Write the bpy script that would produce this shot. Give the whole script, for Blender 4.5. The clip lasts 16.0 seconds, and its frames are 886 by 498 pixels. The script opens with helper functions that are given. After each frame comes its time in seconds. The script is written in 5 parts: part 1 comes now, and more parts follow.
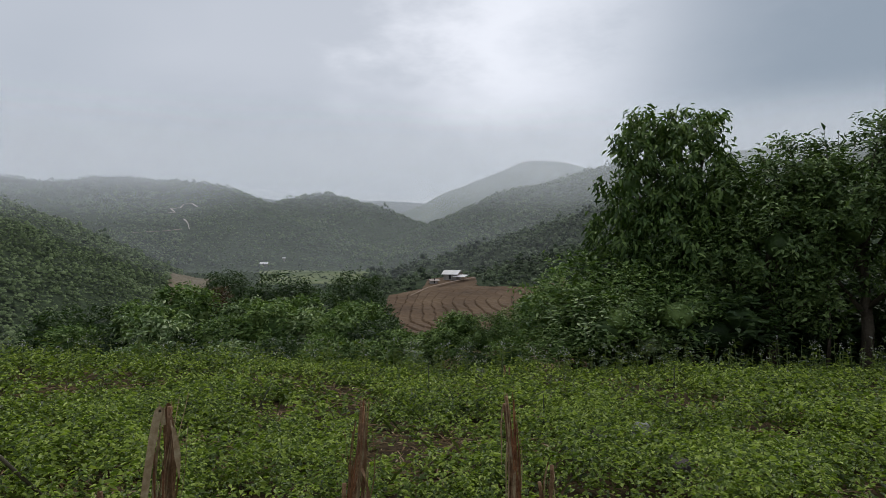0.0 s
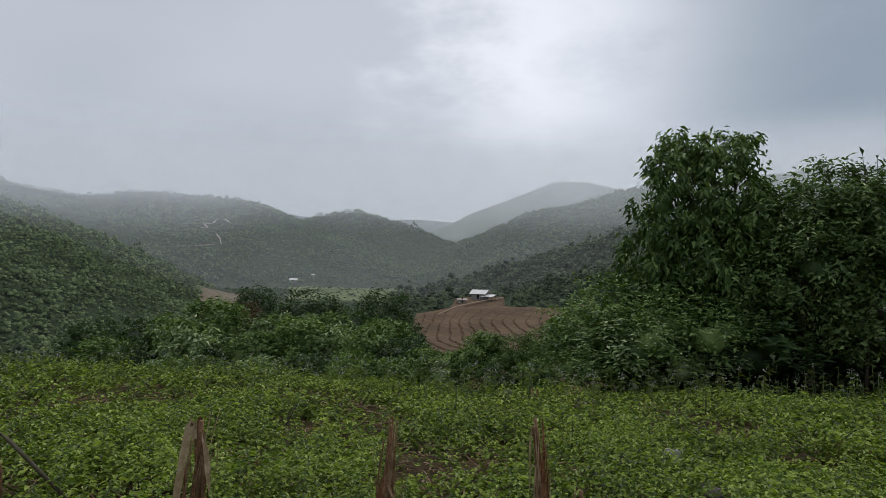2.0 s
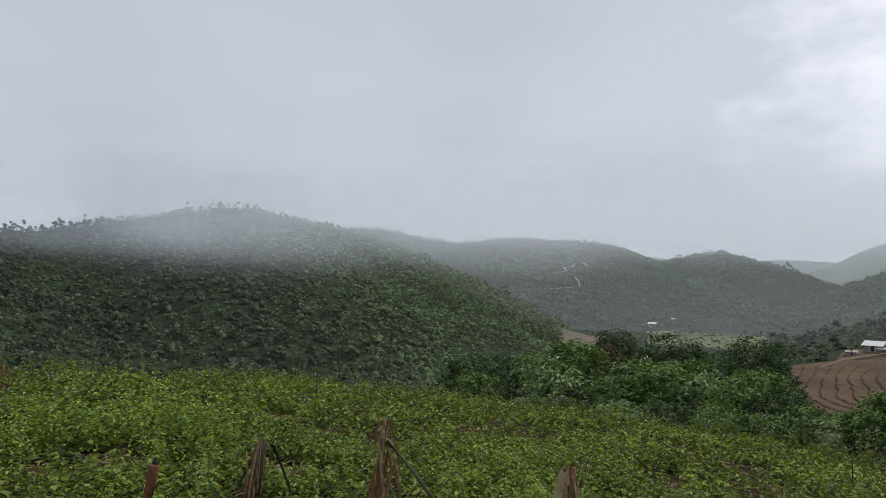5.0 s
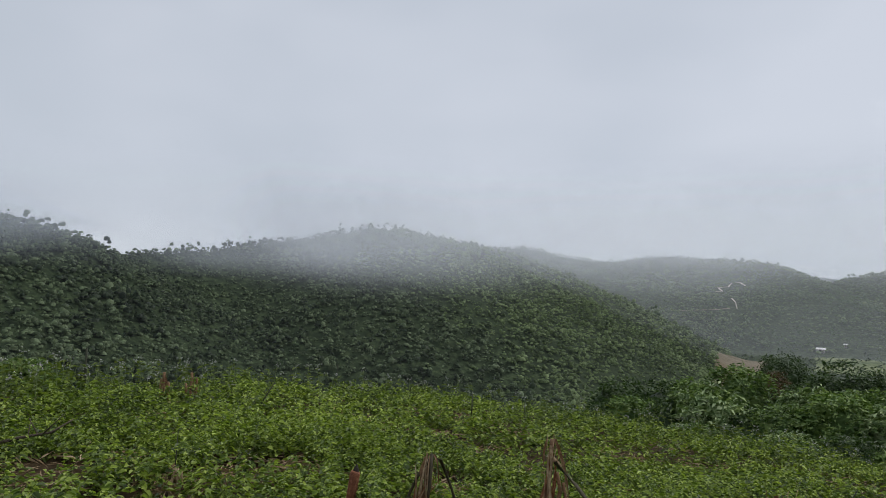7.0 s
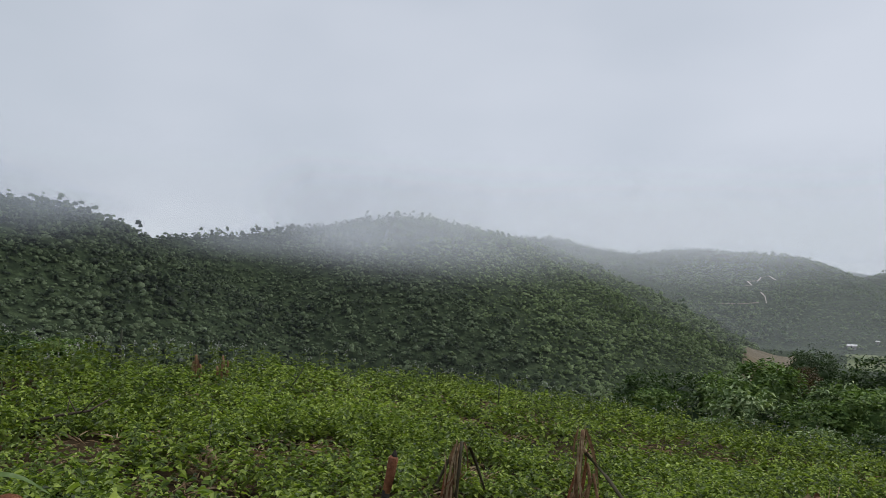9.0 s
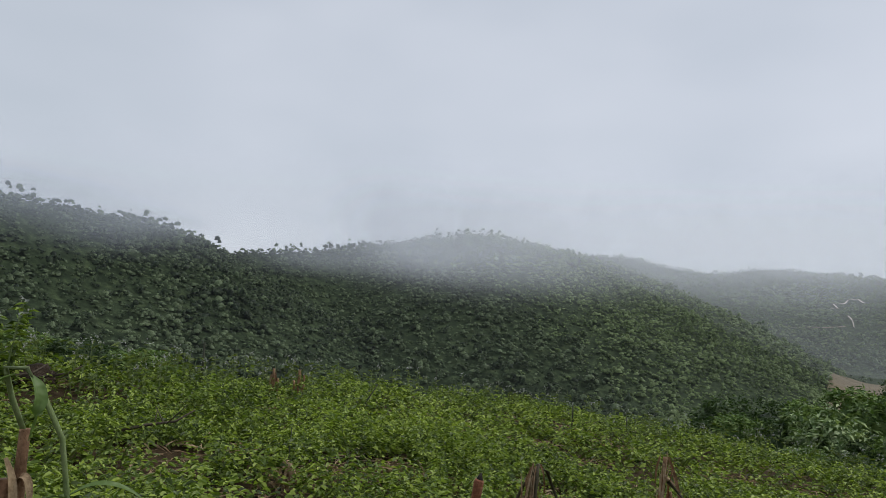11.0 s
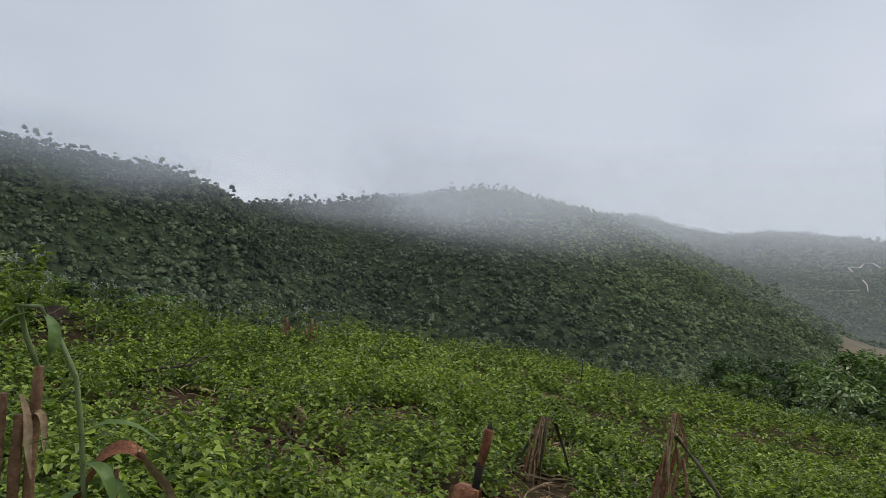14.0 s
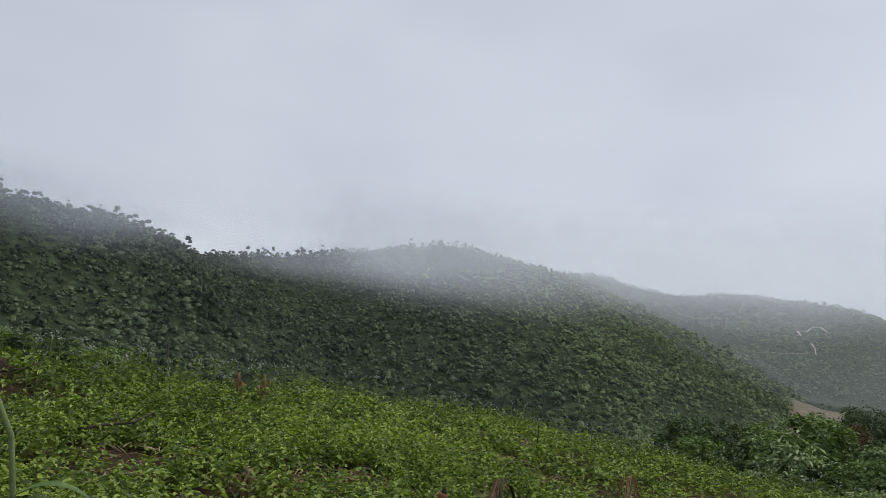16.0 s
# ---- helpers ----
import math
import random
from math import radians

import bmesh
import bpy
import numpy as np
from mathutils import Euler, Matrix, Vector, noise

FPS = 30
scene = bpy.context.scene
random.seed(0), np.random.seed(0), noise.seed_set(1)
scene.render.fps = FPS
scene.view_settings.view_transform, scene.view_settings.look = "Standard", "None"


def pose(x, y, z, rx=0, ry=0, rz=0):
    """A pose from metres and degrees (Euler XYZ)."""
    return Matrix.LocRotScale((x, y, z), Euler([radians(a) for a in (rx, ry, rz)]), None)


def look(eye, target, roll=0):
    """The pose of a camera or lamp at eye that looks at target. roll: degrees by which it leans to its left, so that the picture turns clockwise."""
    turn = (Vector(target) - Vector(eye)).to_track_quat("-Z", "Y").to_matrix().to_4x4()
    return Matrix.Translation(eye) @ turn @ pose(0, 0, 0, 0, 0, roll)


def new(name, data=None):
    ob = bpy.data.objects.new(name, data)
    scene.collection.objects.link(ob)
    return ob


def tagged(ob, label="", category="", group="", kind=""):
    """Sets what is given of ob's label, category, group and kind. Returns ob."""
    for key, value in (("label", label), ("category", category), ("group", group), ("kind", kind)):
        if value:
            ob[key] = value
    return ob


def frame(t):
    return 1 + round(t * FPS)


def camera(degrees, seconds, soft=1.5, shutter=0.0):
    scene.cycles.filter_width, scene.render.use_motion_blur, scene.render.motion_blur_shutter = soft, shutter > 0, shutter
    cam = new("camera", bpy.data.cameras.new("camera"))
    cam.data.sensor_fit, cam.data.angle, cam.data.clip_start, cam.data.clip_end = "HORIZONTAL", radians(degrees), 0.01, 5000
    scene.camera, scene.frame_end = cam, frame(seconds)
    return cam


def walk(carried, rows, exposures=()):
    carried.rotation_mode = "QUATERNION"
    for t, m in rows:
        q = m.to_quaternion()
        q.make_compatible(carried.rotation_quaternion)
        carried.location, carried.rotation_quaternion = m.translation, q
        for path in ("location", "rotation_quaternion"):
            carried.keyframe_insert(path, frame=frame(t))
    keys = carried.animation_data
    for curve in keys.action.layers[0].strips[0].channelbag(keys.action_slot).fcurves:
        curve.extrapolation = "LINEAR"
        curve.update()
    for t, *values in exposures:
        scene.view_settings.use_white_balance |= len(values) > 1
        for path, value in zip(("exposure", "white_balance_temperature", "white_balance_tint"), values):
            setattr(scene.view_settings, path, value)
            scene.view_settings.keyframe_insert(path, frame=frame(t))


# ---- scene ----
EYE = 1.6
cam = camera(63.45, 16.0, soft=0.5)
walk(cam, [
    (0.0, pose(0.000, 0.000, 1.600, 90.00, 0.00, 0.00)),
    (0.5, pose(0.001, -0.004, 1.605, 90.88, 0.02, 0.21)),
    (1.0, pose(-0.007, 0.001, 1.603, 91.20, -0.34, 0.86)),
    (1.5, pose(-0.011, -0.003, 1.604, 91.65, -0.69, 1.45)),
    (2.0, pose(-0.018, -0.001, 1.603, 91.51, -1.03, 2.26)),
    (2.5, pose(-0.033, 0.002, 1.603, 91.40, -1.96, 3.75)),
    (3.0, pose(-0.046, 0.009, 1.611, 91.58, -3.21, 5.16)),
    (3.5, pose(-0.056, 0.037, 1.615, 91.48, -3.30, 10.66)),
    (4.0, pose(-0.070, 0.059, 1.620, 92.58, -3.96, 19.26)),
    (4.5, pose(-0.075, 0.053, 1.622, 93.80, -2.80, 24.91)),
    (5.0, pose(-0.085, 0.025, 1.626, 94.23, -1.85, 30.25)),
    (5.2, pose(-0.082, 0.025, 1.627, 93.90, -1.12, 32.47)),
    (7.3, pose(-0.265, -0.084, 1.603, 94.82, -3.47, 42.84)),
    (7.5, pose(-0.272, -0.085, 1.621, 94.22, -3.73, 43.46)),
    (8.0, pose(-0.274, -0.077, 1.618, 93.93, -3.31, 42.88)),
    (8.2, pose(-0.269, -0.084, 1.598, 93.96, -3.18, 42.90)),
    (10.3, pose(-0.338, -0.152, 1.607, 95.38, -5.26, 45.77)),
    (10.5, pose(-0.330, -0.160, 1.613, 95.57, -4.53, 46.95)),
    (11.0, pose(-0.345, -0.160, 1.608, 95.28, -4.70, 49.13)),
    (11.5, pose(-0.327, -0.176, 1.606, 95.41, -5.63, 49.92)),
    (12.0, pose(-0.339, -0.174, 1.601, 94.84, -6.98, 49.15)),
    (12.5, pose(-0.364, -0.161, 1.592, 93.83, -7.13, 49.51)),
    (13.0, pose(-0.372, -0.146, 1.590, 92.98, -6.76, 49.40)),
    (13.5, pose(-0.376, -0.140, 1.591, 92.98, -6.52, 49.67)),
    (14.0, pose(-0.381, -0.136, 1.590, 91.52, -6.10, 50.11)),
    (14.5, pose(-0.391, -0.104, 1.591, 91.36, -6.36, 47.54)),
    (15.0, pose(-0.410, -0.093, 1.585, 91.52, -7.29, 44.15)),
    (15.5, pose(-0.417, -0.106, 1.587, 92.99, -7.64, 46.23)),
    (16.0, pose(-0.378, -0.135, 1.600, 96.42, -7.11, 46.73)),
], exposures=[(0.0, 0.05), (3.5, 0.02), (5.0, 0.16), (16.0, 0.27)])


# ---------------------------------------------------------------- nodes
def node(nt, kind, **values):
    n = nt.nodes.new(kind)
    for k, v in values.items():
        if k == "op":
            n.operation = v
        elif k == "blend":
            n.data_type, n.blend_type = "RGBA", v
        else:
            n.inputs[k.replace("_", " ")].default_value = v
    return n


def ramp(nt, source, stops):
    n = nt.nodes.new("ShaderNodeValToRGB")
    e = n.color_ramp.elements
    while len(e) < len(stops):
        e.new(0.5)
    for el, (p, c) in zip(e, stops):
        el.position, el.color = p, (*c, 1)
    nt.links.new(source, n.inputs[0])
    return n.outputs[0]


def noise_tex(nt, vector, scale, detail=4.0, rough=0.55):
    n = nt.nodes.new("ShaderNodeTexNoise")
    n.inputs["Scale"].default_value = scale
    n.inputs["Detail"].default_value = detail
    n.inputs["Roughness"].default_value = rough
    if vector is not None:
        nt.links.new(vector, n.inputs["Vector"])
    return n.outputs[0]


def math_node(nt, op, a, b=0.5, clamp=False):
    n = nt.nodes.new("ShaderNodeMath")
    n.operation, n.use_clamp = op, clamp
    for i, v in enumerate((a, b)):
        if isinstance(v, (int, float)):
            n.inputs[i].default_value = v
        else:
            nt.links.new(v, n.inputs[i])
    return n.outputs[0]


def span(nt, value, lo, hi, to_lo=0.0, to_hi=1.0):
    n = nt.nodes.new("ShaderNodeMapRange")
    n.interpolation_type = "SMOOTHSTEP"
    for i, v in enumerate((lo, hi, to_lo, to_hi)):
        n.inputs[i + 1].default_value = v
    nt.links.new(value, n.inputs[0])
    return n.outputs[0]


def mix_colour(nt, fac, a, b, blend="MIX"):
    n = nt.nodes.new("ShaderNodeMix")
    n.data_type, n.blend_type = "RGBA", blend
    for i, v in ((0, fac), (6, a), (7, b)):
        if isinstance(v, (int, float)):
            n.inputs[i].default_value = v
        elif isinstance(v, tuple):
            n.inputs[i].default_value = (*v, 1)
        else:
            nt.links.new(v, n.inputs[i])
    return n.outputs[2]


# ---------------------------------------------------------------- sky and light
SUN_AZ, SUN_EL = radians(-12), radians(58)
world = bpy.data.worlds.new("overcast_sky")
scene.world = world
world.use_nodes = True
wt = world.node_tree
wt.nodes.clear()
wco = wt.nodes.new("ShaderNodeTexCoord").outputs["Generated"]
sky = wt.nodes.new("ShaderNodeTexSky")
sky.sky_type, sky.sun_disc = "NISHITA", False
sky.sun_elevation, sky.sun_rotation = SUN_EL, -SUN_AZ
# flattened so that clouds stretch towards the horizon
wmap = wt.nodes.new("ShaderNodeMapping")
wmap.inputs["Scale"].default_value = (1.0, 1.0, 2.2)
wt.links.new(wco, wmap.inputs["Vector"])
big = noise_tex(wt, wmap.outputs[0], 1.7, 3.5, 0.45)
cloud = ramp(wt, big, [(0.34, (0.40, 0.44, 0.495)), (0.5, (0.445, 0.48, 0.54)), (0.68, (0.505, 0.535, 0.595))])
# the thin place in the cloud deck behind which the sun stands
warp = noise_tex(wt, wmap.outputs[0], 5.5, 5.0, 0.6)
gap_d = wt.nodes.new("ShaderNodeVectorMath")
gap_d.operation = "DISTANCE"
wt.links.new(wco, gap_d.inputs[0])
gap_d.inputs[1].default_value = (math.sin(radians(9)) * math.cos(radians(17)), math.cos(radians(9)) * math.cos(radians(17)), math.sin(radians(17)))
gap = math_node(wt, "ADD", gap_d.outputs["Value"], math_node(wt, "MULTIPLY", warp, -0.42))
bright = span(wt, gap, -0.16, 0.1, 1.0, 0.0)
cloud = mix_colour(wt, math_node(wt, "MULTIPLY", bright, 0.92), cloud, (0.86, 0.88, 0.95))
bank_d = wt.nodes.new("ShaderNodeVectorMath")
bank_d.operation = "DISTANCE"
wt.links.new(wco, bank_d.inputs[0])
bank_d.inputs[1].default_value = (math.sin(radians(34)) * math.cos(radians(11)), math.cos(radians(34)) * math.cos(radians(11)), math.sin(radians(11)))
# the low dark cloud over the head of the valley
head_d = wt.nodes.new("ShaderNodeVectorMath")
head_d.operation = "DISTANCE"
squash = wt.nodes.new("ShaderNodeVectorMath")
squash.operation = "MULTIPLY"
squash.inputs[1].default_value = (1.0, 1.0, 2.8)
wt.links.new(wco, squash.inputs[0])
wt.links.new(squash.outputs[0], head_d.inputs[0])
head_d.inputs[1].default_value = (-math.sin(radians(13)), math.cos(radians(13)), 0.25)
head = span(wt, math_node(wt, "ADD", head_d.outputs["Value"], math_node(wt, "MULTIPLY", warp, -0.2)), -0.08, 0.36, 1.0, 0.0)
cloud = mix_colour(wt, math_node(wt, "MULTIPLY", head, 0.65), cloud, (0.28, 0.315, 0.365))
bank = span(wt, math_node(wt, "ADD", bank_d.outputs["Value"], math_node(wt, "MULTIPLY", warp, -0.3)), -0.05, 0.42, 1.0, 0.0)
cloud = mix_colour(wt, math_node(wt, "MULTIPLY", bank, 0.9), cloud, (0.23, 0.28, 0.34))
blue = mix_colour(wt, 0.008, cloud, sky.outputs[0])
bg = wt.nodes.new("ShaderNodeBackground")
wt.links.new(blue, bg.inputs["Color"])
bg.inputs["Strength"].default_value = 1.0
wt.links.new(bg.outputs[0], wt.nodes.new("ShaderNodeOutputWorld").inputs[0])

sun = new("sun", bpy.data.lights.new("sun", "SUN"))
sun.data.energy, sun.data.angle, sun.data.color = 1.4, radians(30), (1.0, 0.97, 0.92)
sun.matrix_world = look((0, 0, 0), (math.sin(SUN_AZ) * math.cos(SUN_EL), -math.cos(SUN_AZ) * math.cos(SUN_EL), -math.sin(SUN_EL)))


# ---------------------------------------------------------------- materials
def material(name):
    m = bpy.data.materials.new(name)
    m.use_nodes = True
    nt = m.node_tree
    nt.nodes.clear()
    out = nt.nodes.new("ShaderNodeOutputMaterial")
    return m, nt, out


def world_place(nt):
    return nt.nodes.new("ShaderNodeNewGeometry").outputs["Position"]


def leaf_material(name, dark, mid, pale, patch=0.3, gloss=0.35, through_light=0.3, spread=0.5, cell=0.0, fine=6.0, relief=0.04):
    m, nt, out = material(name)
    geo = nt.nodes.new("ShaderNodeNewGeometry")
    isl = geo.outputs["Random Per Island"]
    tuft = noise_tex(nt, geo.outputs["Position"], fine, 3.0, 0.6)
    n = math_node(nt, "ADD", math_node(nt, "MULTIPLY", noise_tex(nt, geo.outputs["Position"], patch, 3.0), 0.65), math_node(nt, "MULTIPLY", tuft, 0.35))
    v = math_node(nt, "ADD", math_node(nt, "MULTIPLY", isl, spread), math_node(nt, "MULTIPLY", n, 1.4 - spread))
    if cell:
        # each tree has a tone of its own
        vo = nt.nodes.new("ShaderNodeTexVoronoi")
        vo.inputs["Scale"].default_value = cell
        nt.links.new(geo.outputs["Position"], vo.inputs["Vector"])
        tone = nt.nodes.new("ShaderNodeSeparateColor")
        nt.links.new(vo.outputs["Color"], tone.inputs[0])
        v = math_node(nt, "ADD", v, math_node(nt, "MULTIPLY", math_node(nt, "SUBTRACT", tone.outputs[0], 0.45), 0.4))
    c = ramp(nt, v, [(0.35, dark), (0.65, mid), (0.98, pale)])
    p = nt.nodes.new("ShaderNodeBsdfPrincipled")
    nt.links.new(c, p.inputs["Base Color"])
    p.inputs["Roughness"].default_value = 0.5
    bn = nt.nodes.new("ShaderNodeBump")
    bn.inputs["Strength"].default_value = 0.8
    bn.inputs["Distance"].default_value = relief
    nt.links.new(tuft, bn.inputs["Height"])
    nt.links.new(bn.outputs[0], p.inputs["Normal"])
    p.inputs["Specular IOR Level"].default_value = gloss
    tr = nt.nodes.new("ShaderNodeBsdfTranslucent")
    nt.links.new(mix_colour(nt, 1.0, c, (1.3, 1.5, 0.6), "MULTIPLY"), tr.inputs["Color"])
    mx = nt.nodes.new("ShaderNodeMixShader")
    mx.inputs[0].default_value = through_light
    nt.links.new(p.outputs[0], mx.inputs[1])
    nt.links.new(tr.outputs[0], mx.inputs[2])
    nt.links.new(mx.outputs[0], out.inputs[0])
    return m


def rough_material(name, colours, scale, detail_scale, rough=0.85, bump=0.4, bump_scale=None, metal=0.0, spec=0.3):
    m, nt, out = material(name)
    pos = world_place(nt)
    a = noise_tex(nt, pos, scale, 4.0)
    b = noise_tex(nt, pos, detail_scale, 5.0, 0.65)
    v = math_node(nt, "ADD", math_node(nt, "MULTIPLY", a, 0.6), math_node(nt, "MULTIPLY", b, 0.4))
    k = len(colours)
    c = ramp(nt, v, [(0.32 + 0.36 * i / (k - 1), q) for i, q in enumerate(colours)])
    p = nt.nodes.new("ShaderNodeBsdfPrincipled")
    nt.links.new(c, p.inputs["Base Color"])
    p.inputs["Roughness"].default_value = rough
    p.inputs["Metallic"].default_value = metal
    p.inputs["Specular IOR Level"].default_value = spec
    bn = nt.nodes.new("ShaderNodeBump")
    bn.inputs["Strength"].default_value = bump
    bn.inputs["Distance"].default_value = 0.02
    nt.links.new(noise_tex(nt, pos, bump_scale or detail_scale * 2, 5.0, 0.7), bn.inputs["Height"])
    nt.links.new(bn.outputs[0], p.inputs["Normal"])
    nt.links.new(p.outputs[0], out.inputs[0])
    return m


M_CROP = leaf_material("crop_leaf", (0.027, 0.044, 0.01), (0.118, 0.176, 0.024), (0.34, 0.415, 0.078), 0.6, 0.35, 0.25, 0.6)
M_WEED = leaf_material("weed_leaf", (0.055, 0.075, 0.02), (0.1, 0.135, 0.026), (0.17, 0.21, 0.05), 0.7, 0.3, 0.3)
M_MANGO = leaf_material("tree_leaf", (0.03, 0.062, 0.013), (0.072, 0.13, 0.026), (0.19, 0.27, 0.07), 0.5, 0.35, 0.12)
M_SHRUB = leaf_material("shrub_leaf", (0.035, 0.068, 0.018), (0.095, 0.158, 0.042), (0.25, 0.34, 0.11), 0.8, 0.15, 0.15)
M_SHRUB_PALE = leaf_material("pale_shrub_leaf", (0.045, 0.08, 0.026), (0.14, 0.21, 0.078), (0.42, 0.5, 0.26), 0.8, 0.25, 0.15)
# dark leaves of the belt; in the thicket this colour stands for shade
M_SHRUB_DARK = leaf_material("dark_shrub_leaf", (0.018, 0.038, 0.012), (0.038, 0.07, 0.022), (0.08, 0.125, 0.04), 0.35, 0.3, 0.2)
M_SHRUB_RED = leaf_material("rusty_shrub_leaf", (0.05, 0.03, 0.015), (0.075, 0.045, 0.022), (0.11, 0.075, 0.03), 0.35, 0.3, 0.2)
M_FOREST = leaf_material("forest_leaf", (0.013, 0.023, 0.012), (0.038, 0.058, 0.027), (0.13, 0.17, 0.088), 0.03, 0.12, 0.1, 0.5, 0.2, 1.3, 0.35)
M_FLANK = leaf_material("flank_scrub_leaf", (0.035, 0.054, 0.022), (0.095, 0.135, 0.05), (0.21, 0.27, 0.12), 0.03, 0.12, 0.12, 0.5, 0.2, 1.3, 0.35)
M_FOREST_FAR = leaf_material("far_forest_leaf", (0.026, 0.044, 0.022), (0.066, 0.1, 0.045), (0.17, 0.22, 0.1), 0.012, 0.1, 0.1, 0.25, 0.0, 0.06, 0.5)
M_THICKET = leaf_material("thicket_leaf", (0.036, 0.066, 0.018), (0.085, 0.14, 0.04), (0.21, 0.29, 0.095), 0.4, 0.35, 0.18)
M_FLOWER = rough_material("pale_flower", [(0.32, 0.32, 0.29), (0.5, 0.5, 0.46)], 8, 30)
M_STRAW = rough_material("dry_maize_stalk", [(0.085, 0.04, 0.02), (0.23, 0.125, 0.064), (0.46, 0.3, 0.17)], 9, 60, 0.7, 0.6, 90)
M_STRAW_PALE = rough_material("dry_maize_leaf", [(0.17, 0.105, 0.058), (0.39, 0.275, 0.16), (0.62, 0.5, 0.34)], 9, 50, 0.75, 0.5, 90)
M_STRAW_RED = rough_material("reddish_maize_stalk", [(0.1, 0.03, 0.014), (0.26, 0.1, 0.048), (0.5, 0.26, 0.12)], 14, 70, 0.7, 0.6, 90)
M_DARK_STRAW = rough_material("dark_rotten_stalk", [(0.03, 0.028, 0.014), (0.065, 0.055, 0.03), (0.1, 0.08, 0.05)], 9, 60, 0.7, 0.5, 90)
M_GREEN_STEM = rough_material("green_stem", [(0.10, 0.15, 0.05), (0.17, 0.22, 0.08), (0.22, 0.26, 0.12)], 9, 50, 0.6, 0.3)
M_DARK_STEM = rough_material("dark_stem", [(0.025, 0.03, 0.015), (0.05, 0.055, 0.03)], 9, 50, 0.7, 0.3)
M_BARK = rough_material("bark", [(0.04, 0.03, 0.022), (0.09, 0.07, 0.05), (0.14, 0.12, 0.09)], 3, 25, 0.9, 0.8)
M_ROCK = rough_material("dark_stone", [(0.03, 0.025, 0.025), (0.06, 0.048, 0.045), (0.10, 0.085, 0.08)], 9, 40, 0.85, 0.7)
M_CHAR = rough_material("charred_stalk", [(0.012, 0.01, 0.008), (0.03, 0.024, 0.018)], 20, 80, 0.8, 0.4)
M_SOIL = rough_material("dark_soil", [(0.012, 0.008, 0.005), (0.03, 0.019, 0.011), (0.06, 0.04, 0.024)], 6, 30, 0.95, 0.9)
M_ROCK_PALE = rough_material("grey_stone", [(0.14, 0.14, 0.13), (0.22, 0.22, 0.2), (0.30, 0.30, 0.28)], 9, 40, 0.85, 0.7)
M_PLOUGH = rough_material("ploughed_earth", [(0.062, 0.036, 0.018), (0.098, 0.058, 0.028), (0.135, 0.086, 0.045)], 0.08, 0.9, 0.95, 0.8, 2.0)
M_STUBBLE = rough_material("stubble_earth", [(0.09, 0.074, 0.042), (0.14, 0.11, 0.066), (0.18, 0.145, 0.092)], 0.06, 0.7, 0.95, 0.8, 2.0)
M_PADDY = rough_material("valley_grass", [(0.05, 0.075, 0.028), (0.105, 0.135, 0.05), (0.17, 0.18, 0.08)], 0.03, 0.4, 0.95, 0.6, 1.5)
M_PATH = rough_material("trodden_earth", [(0.20, 0.15, 0.11), (0.29, 0.22, 0.17)], 0.2, 1.5, 0.95, 0.5)
M_SCAR = rough_material("bare_road_cut", [(0.26, 0.22, 0.18), (0.42, 0.38, 0.32)], 0.06, 0.5, 0.95, 0.5)
M_TIN = rough_material("pale_roof_sheet", [(0.62, 0.60, 0.58), (0.78, 0.76, 0.74)], 0.4, 3.0, 0.5, 0.1)
M_TIN_RUST = rough_material("weathered_roof_sheet", [(0.28, 0.22, 0.19), (0.42, 0.36, 0.32)], 0.5, 3.0, 0.7, 0.1)
M_BOARD = rough_material("wall_boards", [(0.22, 0.19, 0.17), (0.4, 0.37, 0.34)], 0.8, 5.0, 0.85, 0.3)
M_DOOR_SHADE = rough_material("door_shade", [(0.012, 0.01, 0.01), (0.02, 0.018, 0.016)], 1, 5)


